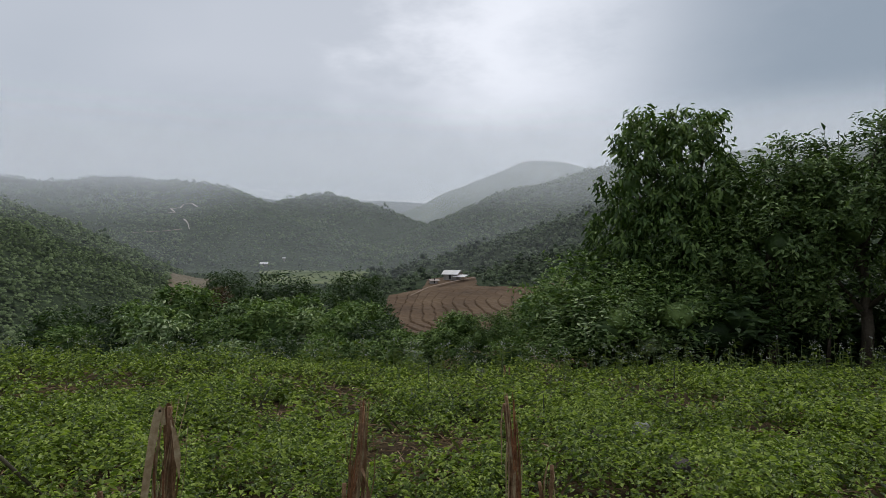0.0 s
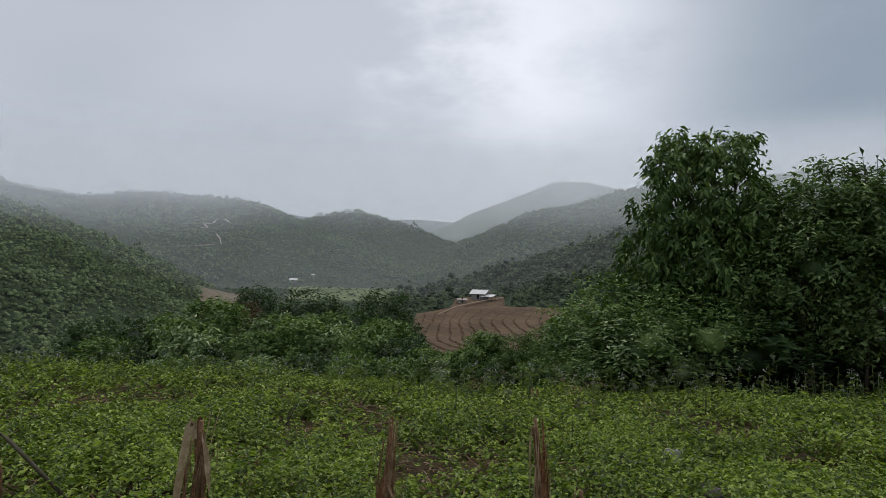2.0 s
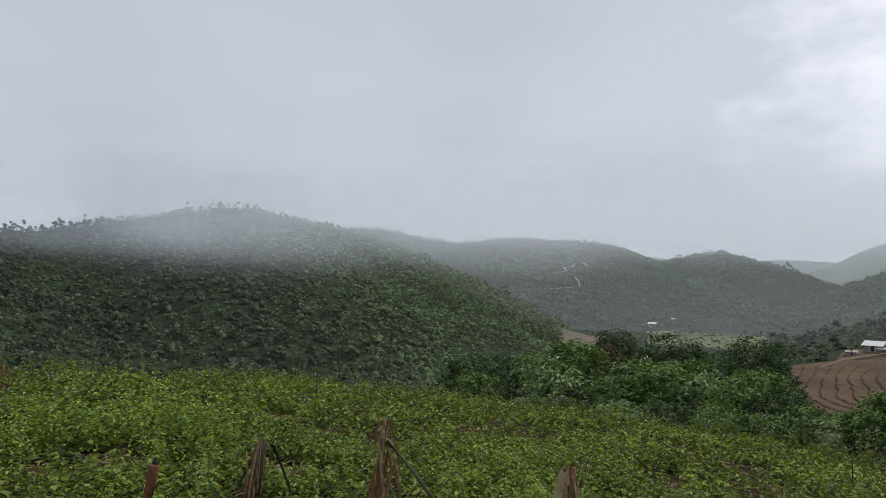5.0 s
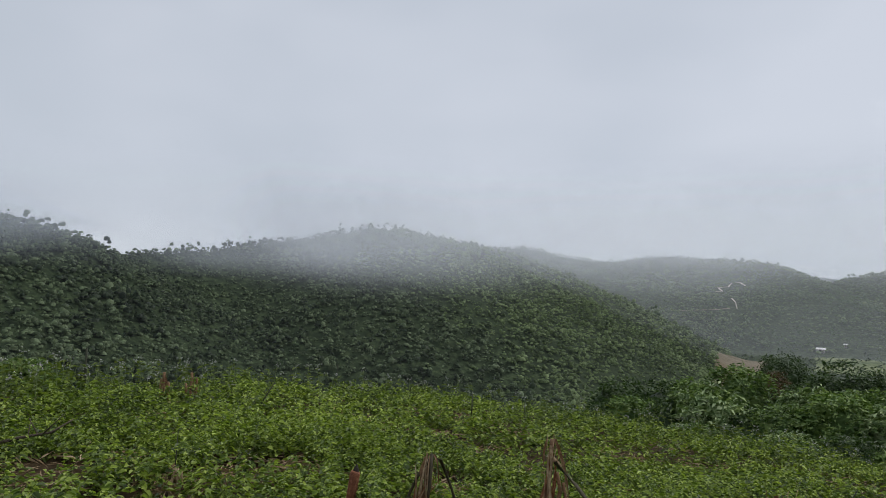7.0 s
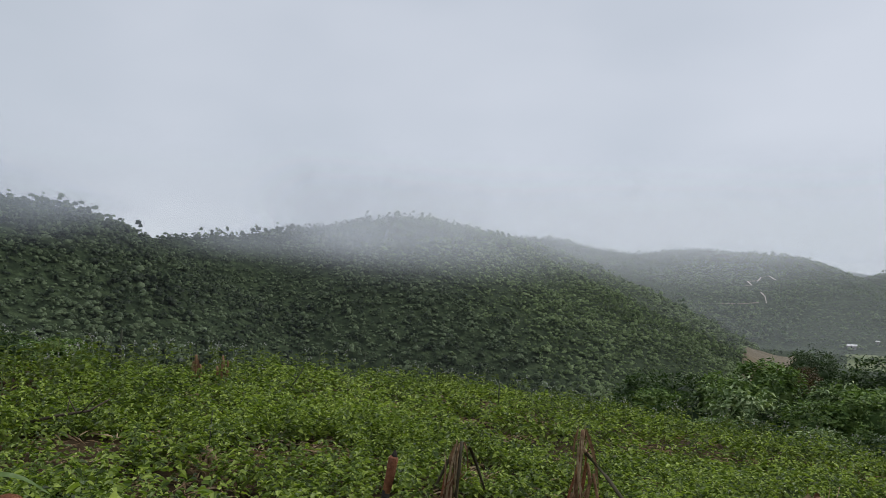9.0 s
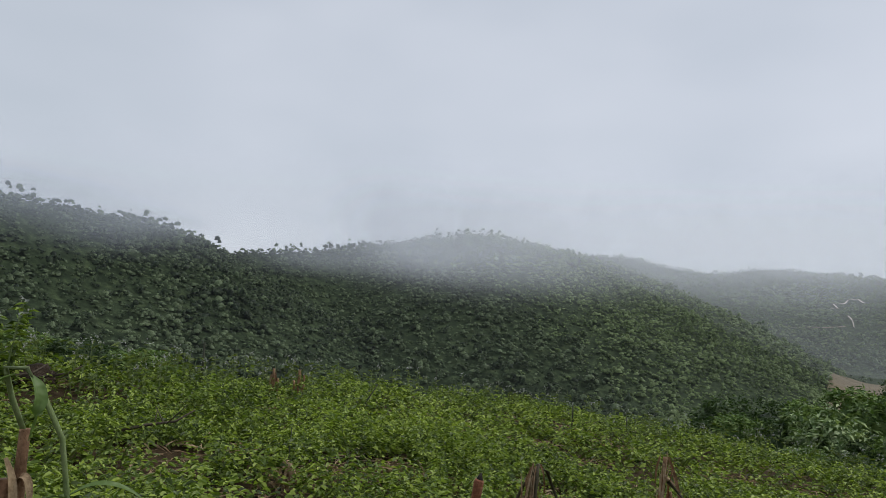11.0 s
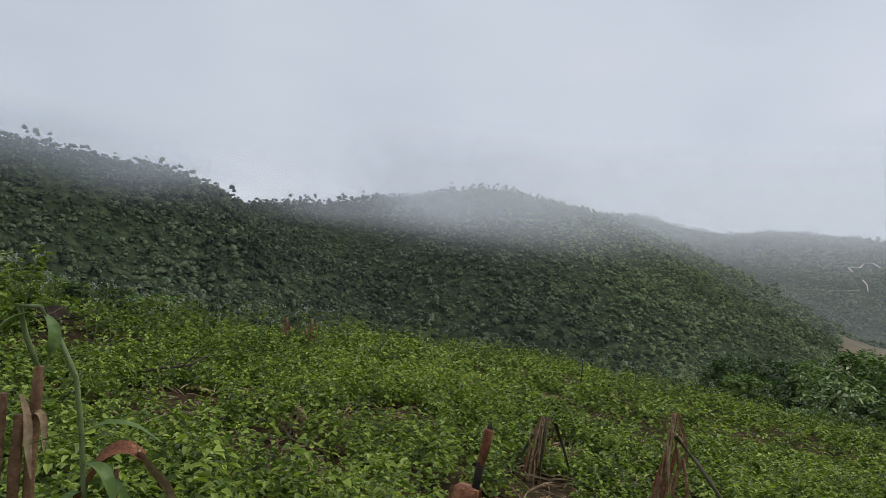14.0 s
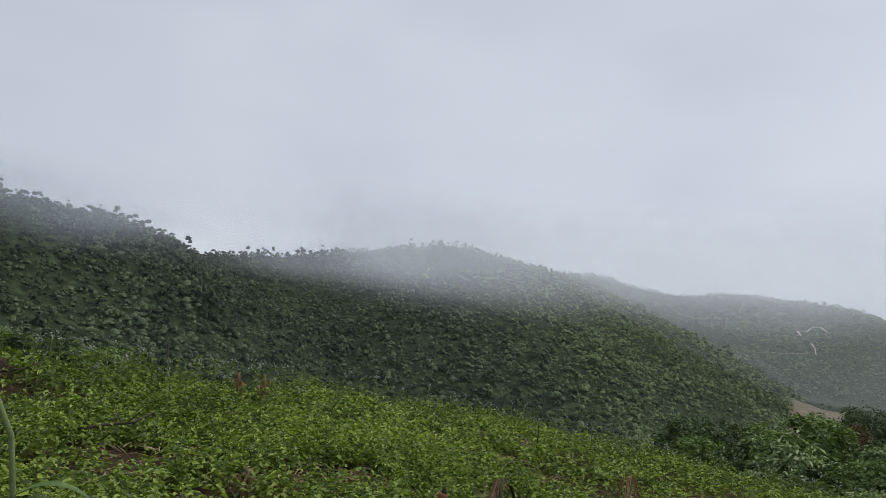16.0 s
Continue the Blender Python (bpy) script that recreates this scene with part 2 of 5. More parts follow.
def ground_material():
    m, nt, out = material("hillside_ground")
    pos = world_place(nt)
    flat = nt.nodes.new("ShaderNodeVectorMath")
    flat.operation = "MULTIPLY"
    flat.inputs[1].default_value = (1, 1, 0)
    nt.links.new(pos, flat.inputs[0])
    ln = nt.nodes.new("ShaderNodeVectorMath")
    ln.operation = "LENGTH"
    nt.links.new(flat.outputs[0], ln.inputs[0])
    soil = ramp(nt, noise_tex(nt, pos, 6.0, 6.0, 0.7), [(0.3, (0.02, 0.013, 0.007)), (0.5, (0.045, 0.03, 0.015)), (0.7, (0.09, 0.062, 0.034))])
    wild = ramp(nt, noise_tex(nt, pos, 0.4, 6.0, 0.75), [(0.32, (0.01, 0.017, 0.008)), (0.5, (0.026, 0.04, 0.018)), (0.68, (0.07, 0.095, 0.042))])
    grass = ramp(nt, noise_tex(nt, pos, 0.02, 6.0, 0.6), [(0.3, (0.035, 0.058, 0.026)), (0.55, (0.06, 0.085, 0.04)), (0.75, (0.1, 0.12, 0.06))])
    c = mix_colour(nt, span(nt, ln.outputs["Value"], 14.0, 20.0), soil, wild)
    c = mix_colour(nt, span(nt, ln.outputs["Value"], 800.0, 900.0), c, grass)
    # the far mountain is wooded
    c = mix_colour(nt, span(nt, ln.outputs["Value"], 1250.0, 1400.0), c, (0.022, 0.036, 0.026))
    p = nt.nodes.new("ShaderNodeBsdfPrincipled")
    nt.links.new(c, p.inputs["Base Color"])
    p.inputs["Roughness"].default_value = 0.95
    p.inputs["Specular IOR Level"].default_value = 0.1
    bn = nt.nodes.new("ShaderNodeBump")
    bn.inputs["Strength"].default_value = 0.7
    bn.inputs["Distance"].default_value = 0.03
    nt.links.new(noise_tex(nt, pos, 14.0, 6.0, 0.7), bn.inputs["Height"])
    nt.links.new(bn.outputs[0], p.inputs["Normal"])
    nt.links.new(p.outputs[0], out.inputs[0])
    return m


M_GROUND = ground_material()


# ---------------------------------------------------------------- mesh helpers
def array_mesh(name, verts, faces, mat, smooth=False):
    """A mesh from numpy arrays: verts n x 3, faces m x 3 or m x 4."""
    verts, faces = np.asarray(verts, dtype=np.float32), np.asarray(faces, dtype=np.int32)
    k = faces.shape[1]
    me = bpy.data.meshes.new(name)
    me.vertices.add(len(verts))
    me.vertices.foreach_set("co", verts.ravel())
    me.loops.add(faces.size)
    me.loops.foreach_set("vertex_index", faces.ravel())
    me.polygons.add(len(faces))
    me.polygons.foreach_set("loop_start", np.arange(len(faces), dtype=np.int32) * k)
    me.polygons.foreach_set("use_smooth", np.full(len(faces), smooth))
    me.update(calc_edges=True)
    me.materials.append(mat)
    return me


def part(name, data, parent=None, label=""):
    ob = new(name, data)
    ob.parent = parent
    return tagged(ob, label)


def bm_mesh(name, bm, mat, smooth=False):
    me = bpy.data.meshes.new(name)
    bm.to_mesh(me)
    bm.free()
    me.materials.append(mat)
    if smooth:
        me.polygons.foreach_set("use_smooth", np.full(len(me.polygons), True))
    return me


def tube(points, radii, sides=6):
    """Verts and quads of a tapered tube along points, closed at its ends by a narrow ring."""
    pts = [Vector(p) for p in points]
    pts = [pts[0]] + pts + [pts[-1]]
    rad = [radii[0] * 0.05] + list(radii) + [radii[-1] * 0.05]
    v, f = [], []
    for i, p in enumerate(pts):
        d = (pts[min(i + 1, len(pts) - 1)] - pts[max(i - 1, 0)])
        d = d.normalized() if d.length > 1e-6 else Vector((0, 0, 1))
        a = d.orthogonal().normalized()
        b = d.cross(a)
        for s in range(sides):
            w = 2 * math.pi * s / sides
            v.append(p + (a * math.cos(w) + b * math.sin(w)) * rad[i])
    for i in range(len(pts) - 1):
        for s in range(sides):
            f.append((i * sides + s, i * sides + (s + 1) % sides, (i + 1) * sides + (s + 1) % sides, (i + 1) * sides + s))
    return np.array([tuple(q) for q in v]), np.array(f)


def join(chunks):
    vs, fs, n = [], [], 0
    for v, f in chunks:
        vs.append(v)
        fs.append(f + n)
        n += len(v)
    return np.concatenate(vs), np.concatenate(fs)


def leaves(base, direction, up, length, width, fold=0.25, droop=0.2):
    """Folded rhombic leaves, one quad pair each: arrays of base points, ways, upward hints, lengths and widths."""
    n = len(base)
    d = direction / np.maximum(np.linalg.norm(direction, axis=1, keepdims=True), 1e-6)
    side = np.cross(d, up)
    side /= np.maximum(np.linalg.norm(side, axis=1, keepdims=True), 1e-6)
    nor = np.cross(side, d)
    L, Wd = length[:, None], width[:, None]
    mid = base + d * L * 0.45
    v = np.empty((n, 4, 3))
    v[:, 0] = base
    v[:, 1] = mid + side * Wd * 0.5 + nor * Wd * fold
    v[:, 2] = base + d * L - nor * L * droop
    v[:, 3] = mid - side * Wd * 0.5 + nor * Wd * fold
    i = np.arange(n)[:, None] * 4
    f = np.concatenate([i + np.array([[0, 1, 2]]), i + np.array([[0, 2, 3]])])
    return v.reshape(-1, 3), f


def ovate_leaves(base, direction, up, length, width, fold=0.18, droop=0.2):
    """Broad pointed leaves folded along the midrib, two quads each."""
    n = len(base)
    d = direction / np.maximum(np.linalg.norm(direction, axis=1, keepdims=True), 1e-6)
    side = np.cross(d, up)
    side /= np.maximum(np.linalg.norm(side, axis=1, keepdims=True), 1e-6)
    nor = np.cross(side, d)
    L, Wd = length[:, None], width[:, None]
    v = np.empty((n, 6, 3))
    v[:, 0] = base
    v[:, 3] = base + d * L - nor * L * droop
    for k, (along, wide) in {1: (0.25, 0.46), 2: (0.66, 0.36)}.items():
        for m, sg in ((k, 1), (6 - k, -1)):
            v[:, m] = base + d * L * along + side * Wd * wide * sg + nor * (Wd * fold * wide * 2 - L * droop * along ** 2)
    i = np.arange(n)[:, None] * 6
    return v.reshape(-1, 3), np.concatenate([i + np.array([[0, 1, 2, 3]]), i + np.array([[0, 3, 4, 5]])])


# ---------------------------------------------------------------- the lie of the land
def polar(az, r):
    return -math.sin(radians(az)) * r, math.cos(radians(az)) * r


def spine(rows):
    """Crest points from bearing, elevation above the eye and distance."""
    return np.array([(*polar(a, d), EYE + d * math.tan(radians(e))) for a, e, d in rows])


HILLS = {  # crest line, flank slope, crest rounding
    "left": (spine([(112, 6.3, 190), (92, 5.4, 205), (80, 5.3, 225), (73, 4.9, 237), (69.5, 4.4, 245), (67, 3.35, 262), (63, 3.7, 276), (58, 4.3, 290), (53.4, 5.15, 300), (50.5, 5.9, 300), (45.4, 6.4, 300)]), 0.5, 5.0),
    "flank": (spine([(47.0, 6.4, 300), (45.4, 6.4, 302), (40.5, 5.75, 325), (35.4, 4.7, 355), (31.2, 3.1, 388), (27.5, 1.4, 430), (25, -0.4, 475), (23.4, -1.9, 510), (22.4, -3.2, 530)]), 0.48, 5.0),
    "shoulder": (spine([(23, -2.0, 470), (21, -2.0, 462), (17, -2.1, 455), (13, -2.6, 470)]), 0.06, 4.0),
    "road": (spine([(44, 5.6, 720), (35, 5.4, 720), (26, 5.0, 730), (19.7, 5.0, 760), (17, 4.0, 780), (14, 3.1, 800)]), 0.30, 14.0),
    "bump": (spine([(14, 3.1, 800), (11.5, 3.8, 790), (9.3, 4.2, 780), (6.5, 3.5, 765), (4.4, 2.6, 745), (1.9, 1.2, 735), (0.6, -0.6, 730)]), 0.36, 12.0),
    "forest": (spine([(3.5, -2.3, 330), (1.1, -1.2, 345), (-3, -0.5, 370), (-7.5, 0.9, 400), (-13, 3.0, 430), (-20, 5.2, 440), (-30, 7.0, 430), (-45, 8.0, 420)]), 0.33, 8.0),
    "middle": (spine([(4.0, -2.0, 640), (2, -1.1, 650), (-0.7, 0.5, 660), (-5.2, 3.4, 690), (-9.7, 5.5, 720), (-14, 6.6, 730), (-25, 7.2, 720), (-40, 8.0, 700)]), 0.36, 14.0),
    "dome": (spine([(3.5, 0.6, 1050), (2, 1.4, 1060), (-0.7, 2.9, 1080), (-4.3, 5.1, 1100), (-7, 6.8, 1120), (-9, 6.8, 1130), (-16, 5.5, 1150)]), 0.45, 16.0),
    "far": (spine([(40, 4, 2100), (20, 3.8, 2100), (10, 3.4, 2050), (3, 3.6, 2000), (-3, 4.2, 1950), (-10, 4.4, 1900), (-30, 5, 1900)]), 0.42, 40.0),
}


def lattice(x, y, seed):
    """Smooth value noise, -1 to 1, on arrays."""
    xi, yi = np.floor(x), np.floor(y)
    fx, fy = x - xi, y - yi
    fx, fy = fx * fx * (3 - 2 * fx), fy * fy * (3 - 2 * fy)

    def h(a, b):
        s = np.sin(a * 127.1 + b * 311.7 + seed * 74.7) * 43758.5453
        return (s - np.floor(s)) * 2 - 1
    return (h(xi, yi) * (1 - fx) + h(xi + 1, yi) * fx) * (1 - fy) + (h(xi, yi + 1) * (1 - fx) + h(xi + 1, yi + 1) * fx) * fy


def ridge(x, y, pts, slope, soft):
    best = np.full(x.shape, -1e9)
    for a, b in zip(pts[:-1], pts[1:]):
        ab = b[:2] - a[:2]
        t = np.clip(((x - a[0]) * ab[0] + (y - a[1]) * ab[1]) / (ab @ ab), 0, 1)
        d = np.hypot(x - a[0] - t * ab[0], y - a[1] - t * ab[1])
        z = a[2] + t * (b[2] - a[2]) - slope * (np.sqrt(d * d + soft * soft) - soft)
        best = np.maximum(best, z)
    return best


def field_edge(az):
    """Distance of the field's brow by bearing in degrees."""
    return np.interp(az, [-180, -90, -50, -30, -10, 0, 20, 40, 50, 60, 70, 77, 83, 92, 120, 180], [60, 40, 17, 15.5, 14, 14, 14.5, 15, 14.5, 12.6, 10.8, 10.4, 12, 22, 60, 60])


SPUR = spine([(-14, -3.6, 225), (-9, -2.9, 262), (-4, -2.3, 278), (-0.5, -2.25, 280)])


def height(x, y):
    x, y = np.asarray(x, float), np.asarray(y, float)
    r = np.hypot(x, y)
    az = np.degrees(np.arctan2(-x, y))
    sx = np.sqrt(x * x + 9) - 3
    field = -0.0175 * x + 0.0375 * sx - 0.067 * y + 0.05 * lattice(x * 0.6, y * 0.6, 3) + 0.018 * lattice(x * 2.5, y * 2.5, 4)
    e = field_edge(az)
    over = np.maximum(r - e, 0)
    fall = np.minimum(over * over * 0.035, 0.27 * np.maximum(over - 2.0, 0) + 0.14)
    near = field - fall
    floor_z = -20.0 + 5 * np.clip((r - 200) / 150, 0, 1) + 0.006 * np.maximum(r - 200, 0) + 0.8 * lattice(x * 0.03, y * 0.03, 5) + np.maximum(r - 900, 0) * 0.03
    base = np.maximum(near, floor_z)
    base = np.where(r > 300, floor_z, base)
    z = base
    for k, (pts, slope, soft) in HILLS.items():
        hz = ridge(x, y, pts, slope, soft)
        amp = {"left": 1.0, "flank": 1.0, "shoulder": 0.3, "forest": 2.0, "far": 25.0}.get(k, 5.0)
        fr = {"left": 0.03, "flank": 0.022, "forest": 0.03, "far": 0.004}.get(k, 0.014)
        hz = hz + amp * (lattice(x * fr, y * fr, 7) + 0.5 * lattice(x * fr * 2.3, y * fr * 2.3, 8)) * np.clip((r - 60) / 120, 0, 1)
        # blends into what lies below without a crease
        d = np.clip((hz - z) / 6.0 + 0.5, 0, 1)
        z = np.where(r > 45, z * (1 - d) + hz * d + 6.0 * d * (1 - d) * 0.5, z)
    # the spur on which the ploughed terraces lie
    hz = ridge(x, y, SPUR, 0.13, 2.0)
    d = np.clip((hz - z) / 3.0 + 0.5, 0, 1)
    return np.where(r > 90, z * (1 - d) + hz * d + 1.5 * d * (1 - d), z)


def height_at(x, y):
    return float(height(np.array([x]), np.array([y]))[0])


def build_ground():
    az = np.concatenate([np.arange(-48, 100, 0.5), np.arange(100, 312, 4.0)])
    r = np.concatenate([[0.05, 0.4, 0.8], np.geomspace(1.2, 60, 95), np.geomspace(62, 1200, 115), np.geomspace(1300, 4600, 22)])
    A, R = np.meshgrid(np.radians(az), r, indexing="ij")
    X, Y = -np.sin(A) * R, np.cos(A) * R
    Z = height(X, Y)
    n, m = len(az), len(r)
    i = np.arange(n)[:, None] * m + np.arange(m - 1)[None, :]
    j = (np.arange(n)[:, None] + 1) % n * m + np.arange(m - 1)[None, :]
    f = np.stack([i, i + 1, j + 1, j], -1).reshape(-1, 4)
    me = array_mesh("ground", np.stack([X, Y, Z], -1).reshape(-1, 3), f, M_GROUND, True)
    tagged(new("ground", me), "hilly ground of dark soil and rough green cover", "ground", kind="structure")


build_ground()


def patch(name, label, mat, corners, lift, step, shape=None, category="field"):
    """A sheet of worked ground laid on the land: corners by bearing and distance; shape(u, v) adds relief."""
    n = step
    a, b, c, d = [np.array(polar(*q)) for q in corners]
    u = np.linspace(0, 1, n)
    U, V = np.meshgrid(u, u, indexing="ij")
    wob = 0.035
    U2 = U + wob * lattice(V * 5, V * 0 + 1, 11) * np.sin(np.pi * V)
    V2 = V + wob * lattice(U * 5, U * 0 + 2, 12)
    P = (a * (1 - U2)[..., None] + b * U2[..., None]) * (1 - V2)[..., None] + (d * (1 - U2)[..., None] + c * U2[..., None]) * V2[..., None]
    Z = height(P[..., 0], P[..., 1]) + lift
    rim = np.minimum(np.minimum(U, 1 - U), np.minimum(V, 1 - V))
    if shape is not None:
        Z = Z + shape(P[..., 0], P[..., 1]) * np.clip(rim * 20, 0, 1)
    Z = Z - np.where(rim < 1e-6, lift + 0.6, 0)
    i = np.arange(n - 1)[:, None] * n + np.arange(n - 1)[None, :]
    f = np.stack([i, i + n, i + n + 1, i + 1], -1).reshape(-1, 4)
    me = array_mesh(name, np.concatenate([P, Z[..., None]], -1).reshape(-1, 3), f, mat, False)
    return tagged(new(name, me), label, category, kind="structure")


# ---------------------------------------------------------------- plants, shared parts
def crown_template(seed, lobes, sides, clumps, leaf, flat=0.62):
    """A tree crown about 1 wide on z = 0: ragged leafy domes at several heights, small leaf clumps standing off their rims."""
    g = np.random.default_rng(seed)
    w = np.arange(lobes) * 2.4 + g.uniform(-0.5, 0.5, lobes)
    q = 0.46 * np.sqrt(np.arange(lobes) / lobes) * g.uniform(0.75, 1.25, lobes)
    cs = np.stack([np.cos(w) * q, np.sin(w) * q, 0.6 - 0.7 * q + g.uniform(-0.16, 0.16, lobes)], -1)
    rs = g.uniform(0.1, 0.22, lobes)
    chunks = []
    for c, r in zip(cs, rs):
        T, W = np.meshgrid(np.array([0.2, 0.95, 1.85]), np.arange(sides) * 2 * np.pi / sides, indexing="ij")
        W = W + 0.5 * (np.arange(3) % 2)[:, None] + g.uniform(-0.25, 0.25, T.shape)
        rad = r * (1 + g.uniform(-0.24, 0.2, T.shape))
        d = np.stack([np.sin(T) * np.cos(W), np.sin(T) * np.sin(W), np.cos(T) * flat], -1) * rad[..., None] + c
        i, j = np.meshgrid(np.arange(2), np.arange(sides), indexing="ij")
        f = np.stack([i * sides + j, (i + 1) * sides + j, (i + 1) * sides + (j + 1) % sides, i * sides + (j + 1) % sides], -1).reshape(-1, 4)
        chunks.append((d.reshape(-1, 3), f))
    k = g.integers(0, lobes, clumps)
    d = g.normal(size=(clumps, 3))
    d[:, 2] = np.abs(d[:, 2]) * 0.7 - 0.15
    d /= np.linalg.norm(d, axis=1, keepdims=True)
    p = cs[k] + d * (rs[k] * g.uniform(0.95, 1.25, clumps))[:, None] * np.array([1, 1, flat])
    nrm = d * 0.5 + g.normal(size=(clumps, 3)) * 0.3 + np.array([0, 0, 1.0])
    nrm /= np.linalg.norm(nrm, axis=1, keepdims=True)
    t = np.cross(nrm, g.normal(size=(clumps, 3)))
    t /= np.linalg.norm(t, axis=1, keepdims=True)
    b = np.cross(nrm, t)
    s = (leaf * g.uniform(0.6, 1.4, clumps))[:, None]
    v = np.stack([p - t * s, p + b * s * 0.7, p + t * s, p - b * s * 0.7], 1)
    v += g.normal(size=v.shape) * leaf * 0.25
    chunks.append((v.reshape(-1, 3), np.arange(clumps * 4).reshape(-1, 4)))
    return join(chunks)


def scatter_crowns(name, label, spots, sizes, templates, mat, seed):
    g = np.random.default_rng(seed)
    chunks = []
    for k, (tp, tf) in enumerate(templates):
        m = np.arange(len(spots)) % len(templates) == k
        s, z = spots[m], sizes[m]
        w = g.uniform(0, 2 * np.pi, len(s))
        c, sn = np.cos(w), np.sin(w)
        x = tp[None, :, 0] * c[:, None] - tp[None, :, 1] * sn[:, None]
        y = tp[None, :, 0] * sn[:, None] + tp[None, :, 1] * c[:, None]
        hgt = g.uniform(0.85, 1.4, len(s)) * np.where(g.uniform(0, 1, len(s)) < 0.08, 1.5, 1.0)
        q = np.stack([x * z[:, None], y * z[:, None], np.broadcast_to(tp[None, :, 2], x.shape) * (z * hgt)[:, None]], -1) + s[:, None, :]
        q[:, :, 2] -= (0.4 * z)[:, None]
        chunks.append((q.reshape(-1, 3), (tf[None] + (np.arange(len(s)) * len(tp))[:, None, None]).reshape(-1, 4)))
    v, f = join(chunks)
    return tagged(new(name, array_mesh(name, v, f, mat, True)), label, "forest", kind="stuff")


def cover(az0, az1, r0, r1, spacing, seed, deep=1.0):
    """Jittered spots over a stretch of land, bearings and distances given."""
    g = np.random.default_rng(seed)
    out = []
    r = r0
    while r < r1:
        n = max(1, int(radians(az1 - az0) * r / spacing))
        a = az0 + (np.arange(n) + g.uniform(0, 1, n)) * (az1 - az0) / n
        rr = r + g.uniform(-0.5, 0.5, n) * spacing
        out.append(np.stack([-np.sin(np.radians(a)) * rr, np.cos(np.radians(a)) * rr], -1))
        r += spacing * deep
    p = np.concatenate(out)
    return np.concatenate([p, height(p[:, 0], p[:, 1])[:, None]], 1)


def bearing(p):
    return np.degrees(np.arctan2(-p[:, 0], p[:, 1])), np.hypot(p[:, 0], p[:, 1])


def faces_valley(p, margin):
    """Whether a spot lies on the near side of its hill or just past the crest."""
    r = np.hypot(p[:, 0], p[:, 1])
    el = (p[:, 2] + margin - EYE) / r
    ok = np.ones(len(p), bool)
    for k in np.linspace(0.25, 0.97, 30):
        q = height(p[:, 0] * k, p[:, 1] * k)
        ok &= (q - EYE) / (r * k) < el
    return ok


def in_quad(p, corners, grow=0.0):
    q = np.array([polar(*c) for c in corners])
    mid = q.mean(0)
    q = mid + (q - mid) * (1 + grow)
    s = np.ones(len(p), bool)
    inside = None
    for i in range(4):
        a, b = q[i], q[(i + 1) % 4]
        c = (b[0] - a[0]) * (p[:, 1] - a[1]) - (b[1] - a[1]) * (p[:, 0] - a[0])
        inside = (c > 0) if inside is None else inside & (c > 0)
        s = s & (c < 0)
    return inside | s


PLOUGH = [(9.0, 128), (-11.5, 128), (-9.8, 266), (4.3, 246)]
STUBBLE = [(21.5, 235), (17.2, 240), (17.4, 405), (21.0, 352)]
VALLEY_A = [(14.5, 330), (4.8, 335), (5.0, 480), (14.6, 484)]
HUT_YARD = [(2.2, 240), (-3.0, 240), (-3.0, 279), (2.2, 279)]
OPEN_LAND = [PLOUGH, STUBBLE, HUT_YARD]


def slope_at(az, el):
    """The distance at which the land, seen at a bearing, rises to an elevation, past the near hills."""
    for r in np.arange(480, 900, 2.0):
        x, y = polar(az, r)
        if (height_at(x, y) - EYE) / r > math.tan(radians(el)):
            return az, r
    return az, 700.0


ROAD_LOW = [slope_at(*q) for q in [(19.5, 1.3), (19.6, 1.8), (19.9, 2.1)]]
ROAD_HIGH = [slope_at(*q) for q in [(21.0, 2.55), (20.5, 2.6), (20.8, 2.85), (20.1, 2.95), (19.9, 3.2), (19.3, 3.3), (18.9, 3.05)]]
TRACK = [slope_at(*q) for q in [(23.6, 1.0), (22.4, 1.1), (21.2, 1.15), (20.0, 1.3)]]


def near_road(p):
    hit = np.zeros(len(p), bool)
    for line, w in ((ROAD_LOW, 5.0), (ROAD_HIGH, 5.0), (TRACK, 4.0)):
        q = np.array([polar(*c) for c in line])
        for a, b in zip(q[:-1], q[1:]):
            for t in np.linspace(0, 1, 6):
                c = a + (b - a) * t
                c = c * (1 - 0.4 * w / np.hypot(*c))
                hit |= np.hypot(p[:, 0] - c[0], p[:, 1] - c[1]) < w
    return hit


TPL_NEAR = [crown_template(20 + i, 6, 5, 16, 0.065) for i in range(9)]
TPL_MID = [crown_template(30 + i, 5, 5, 16, 0.08) for i in range(7)]
TPL_FAR = [crown_template(40 + i, 4, 4, 8, 0.1) for i in range(7)]


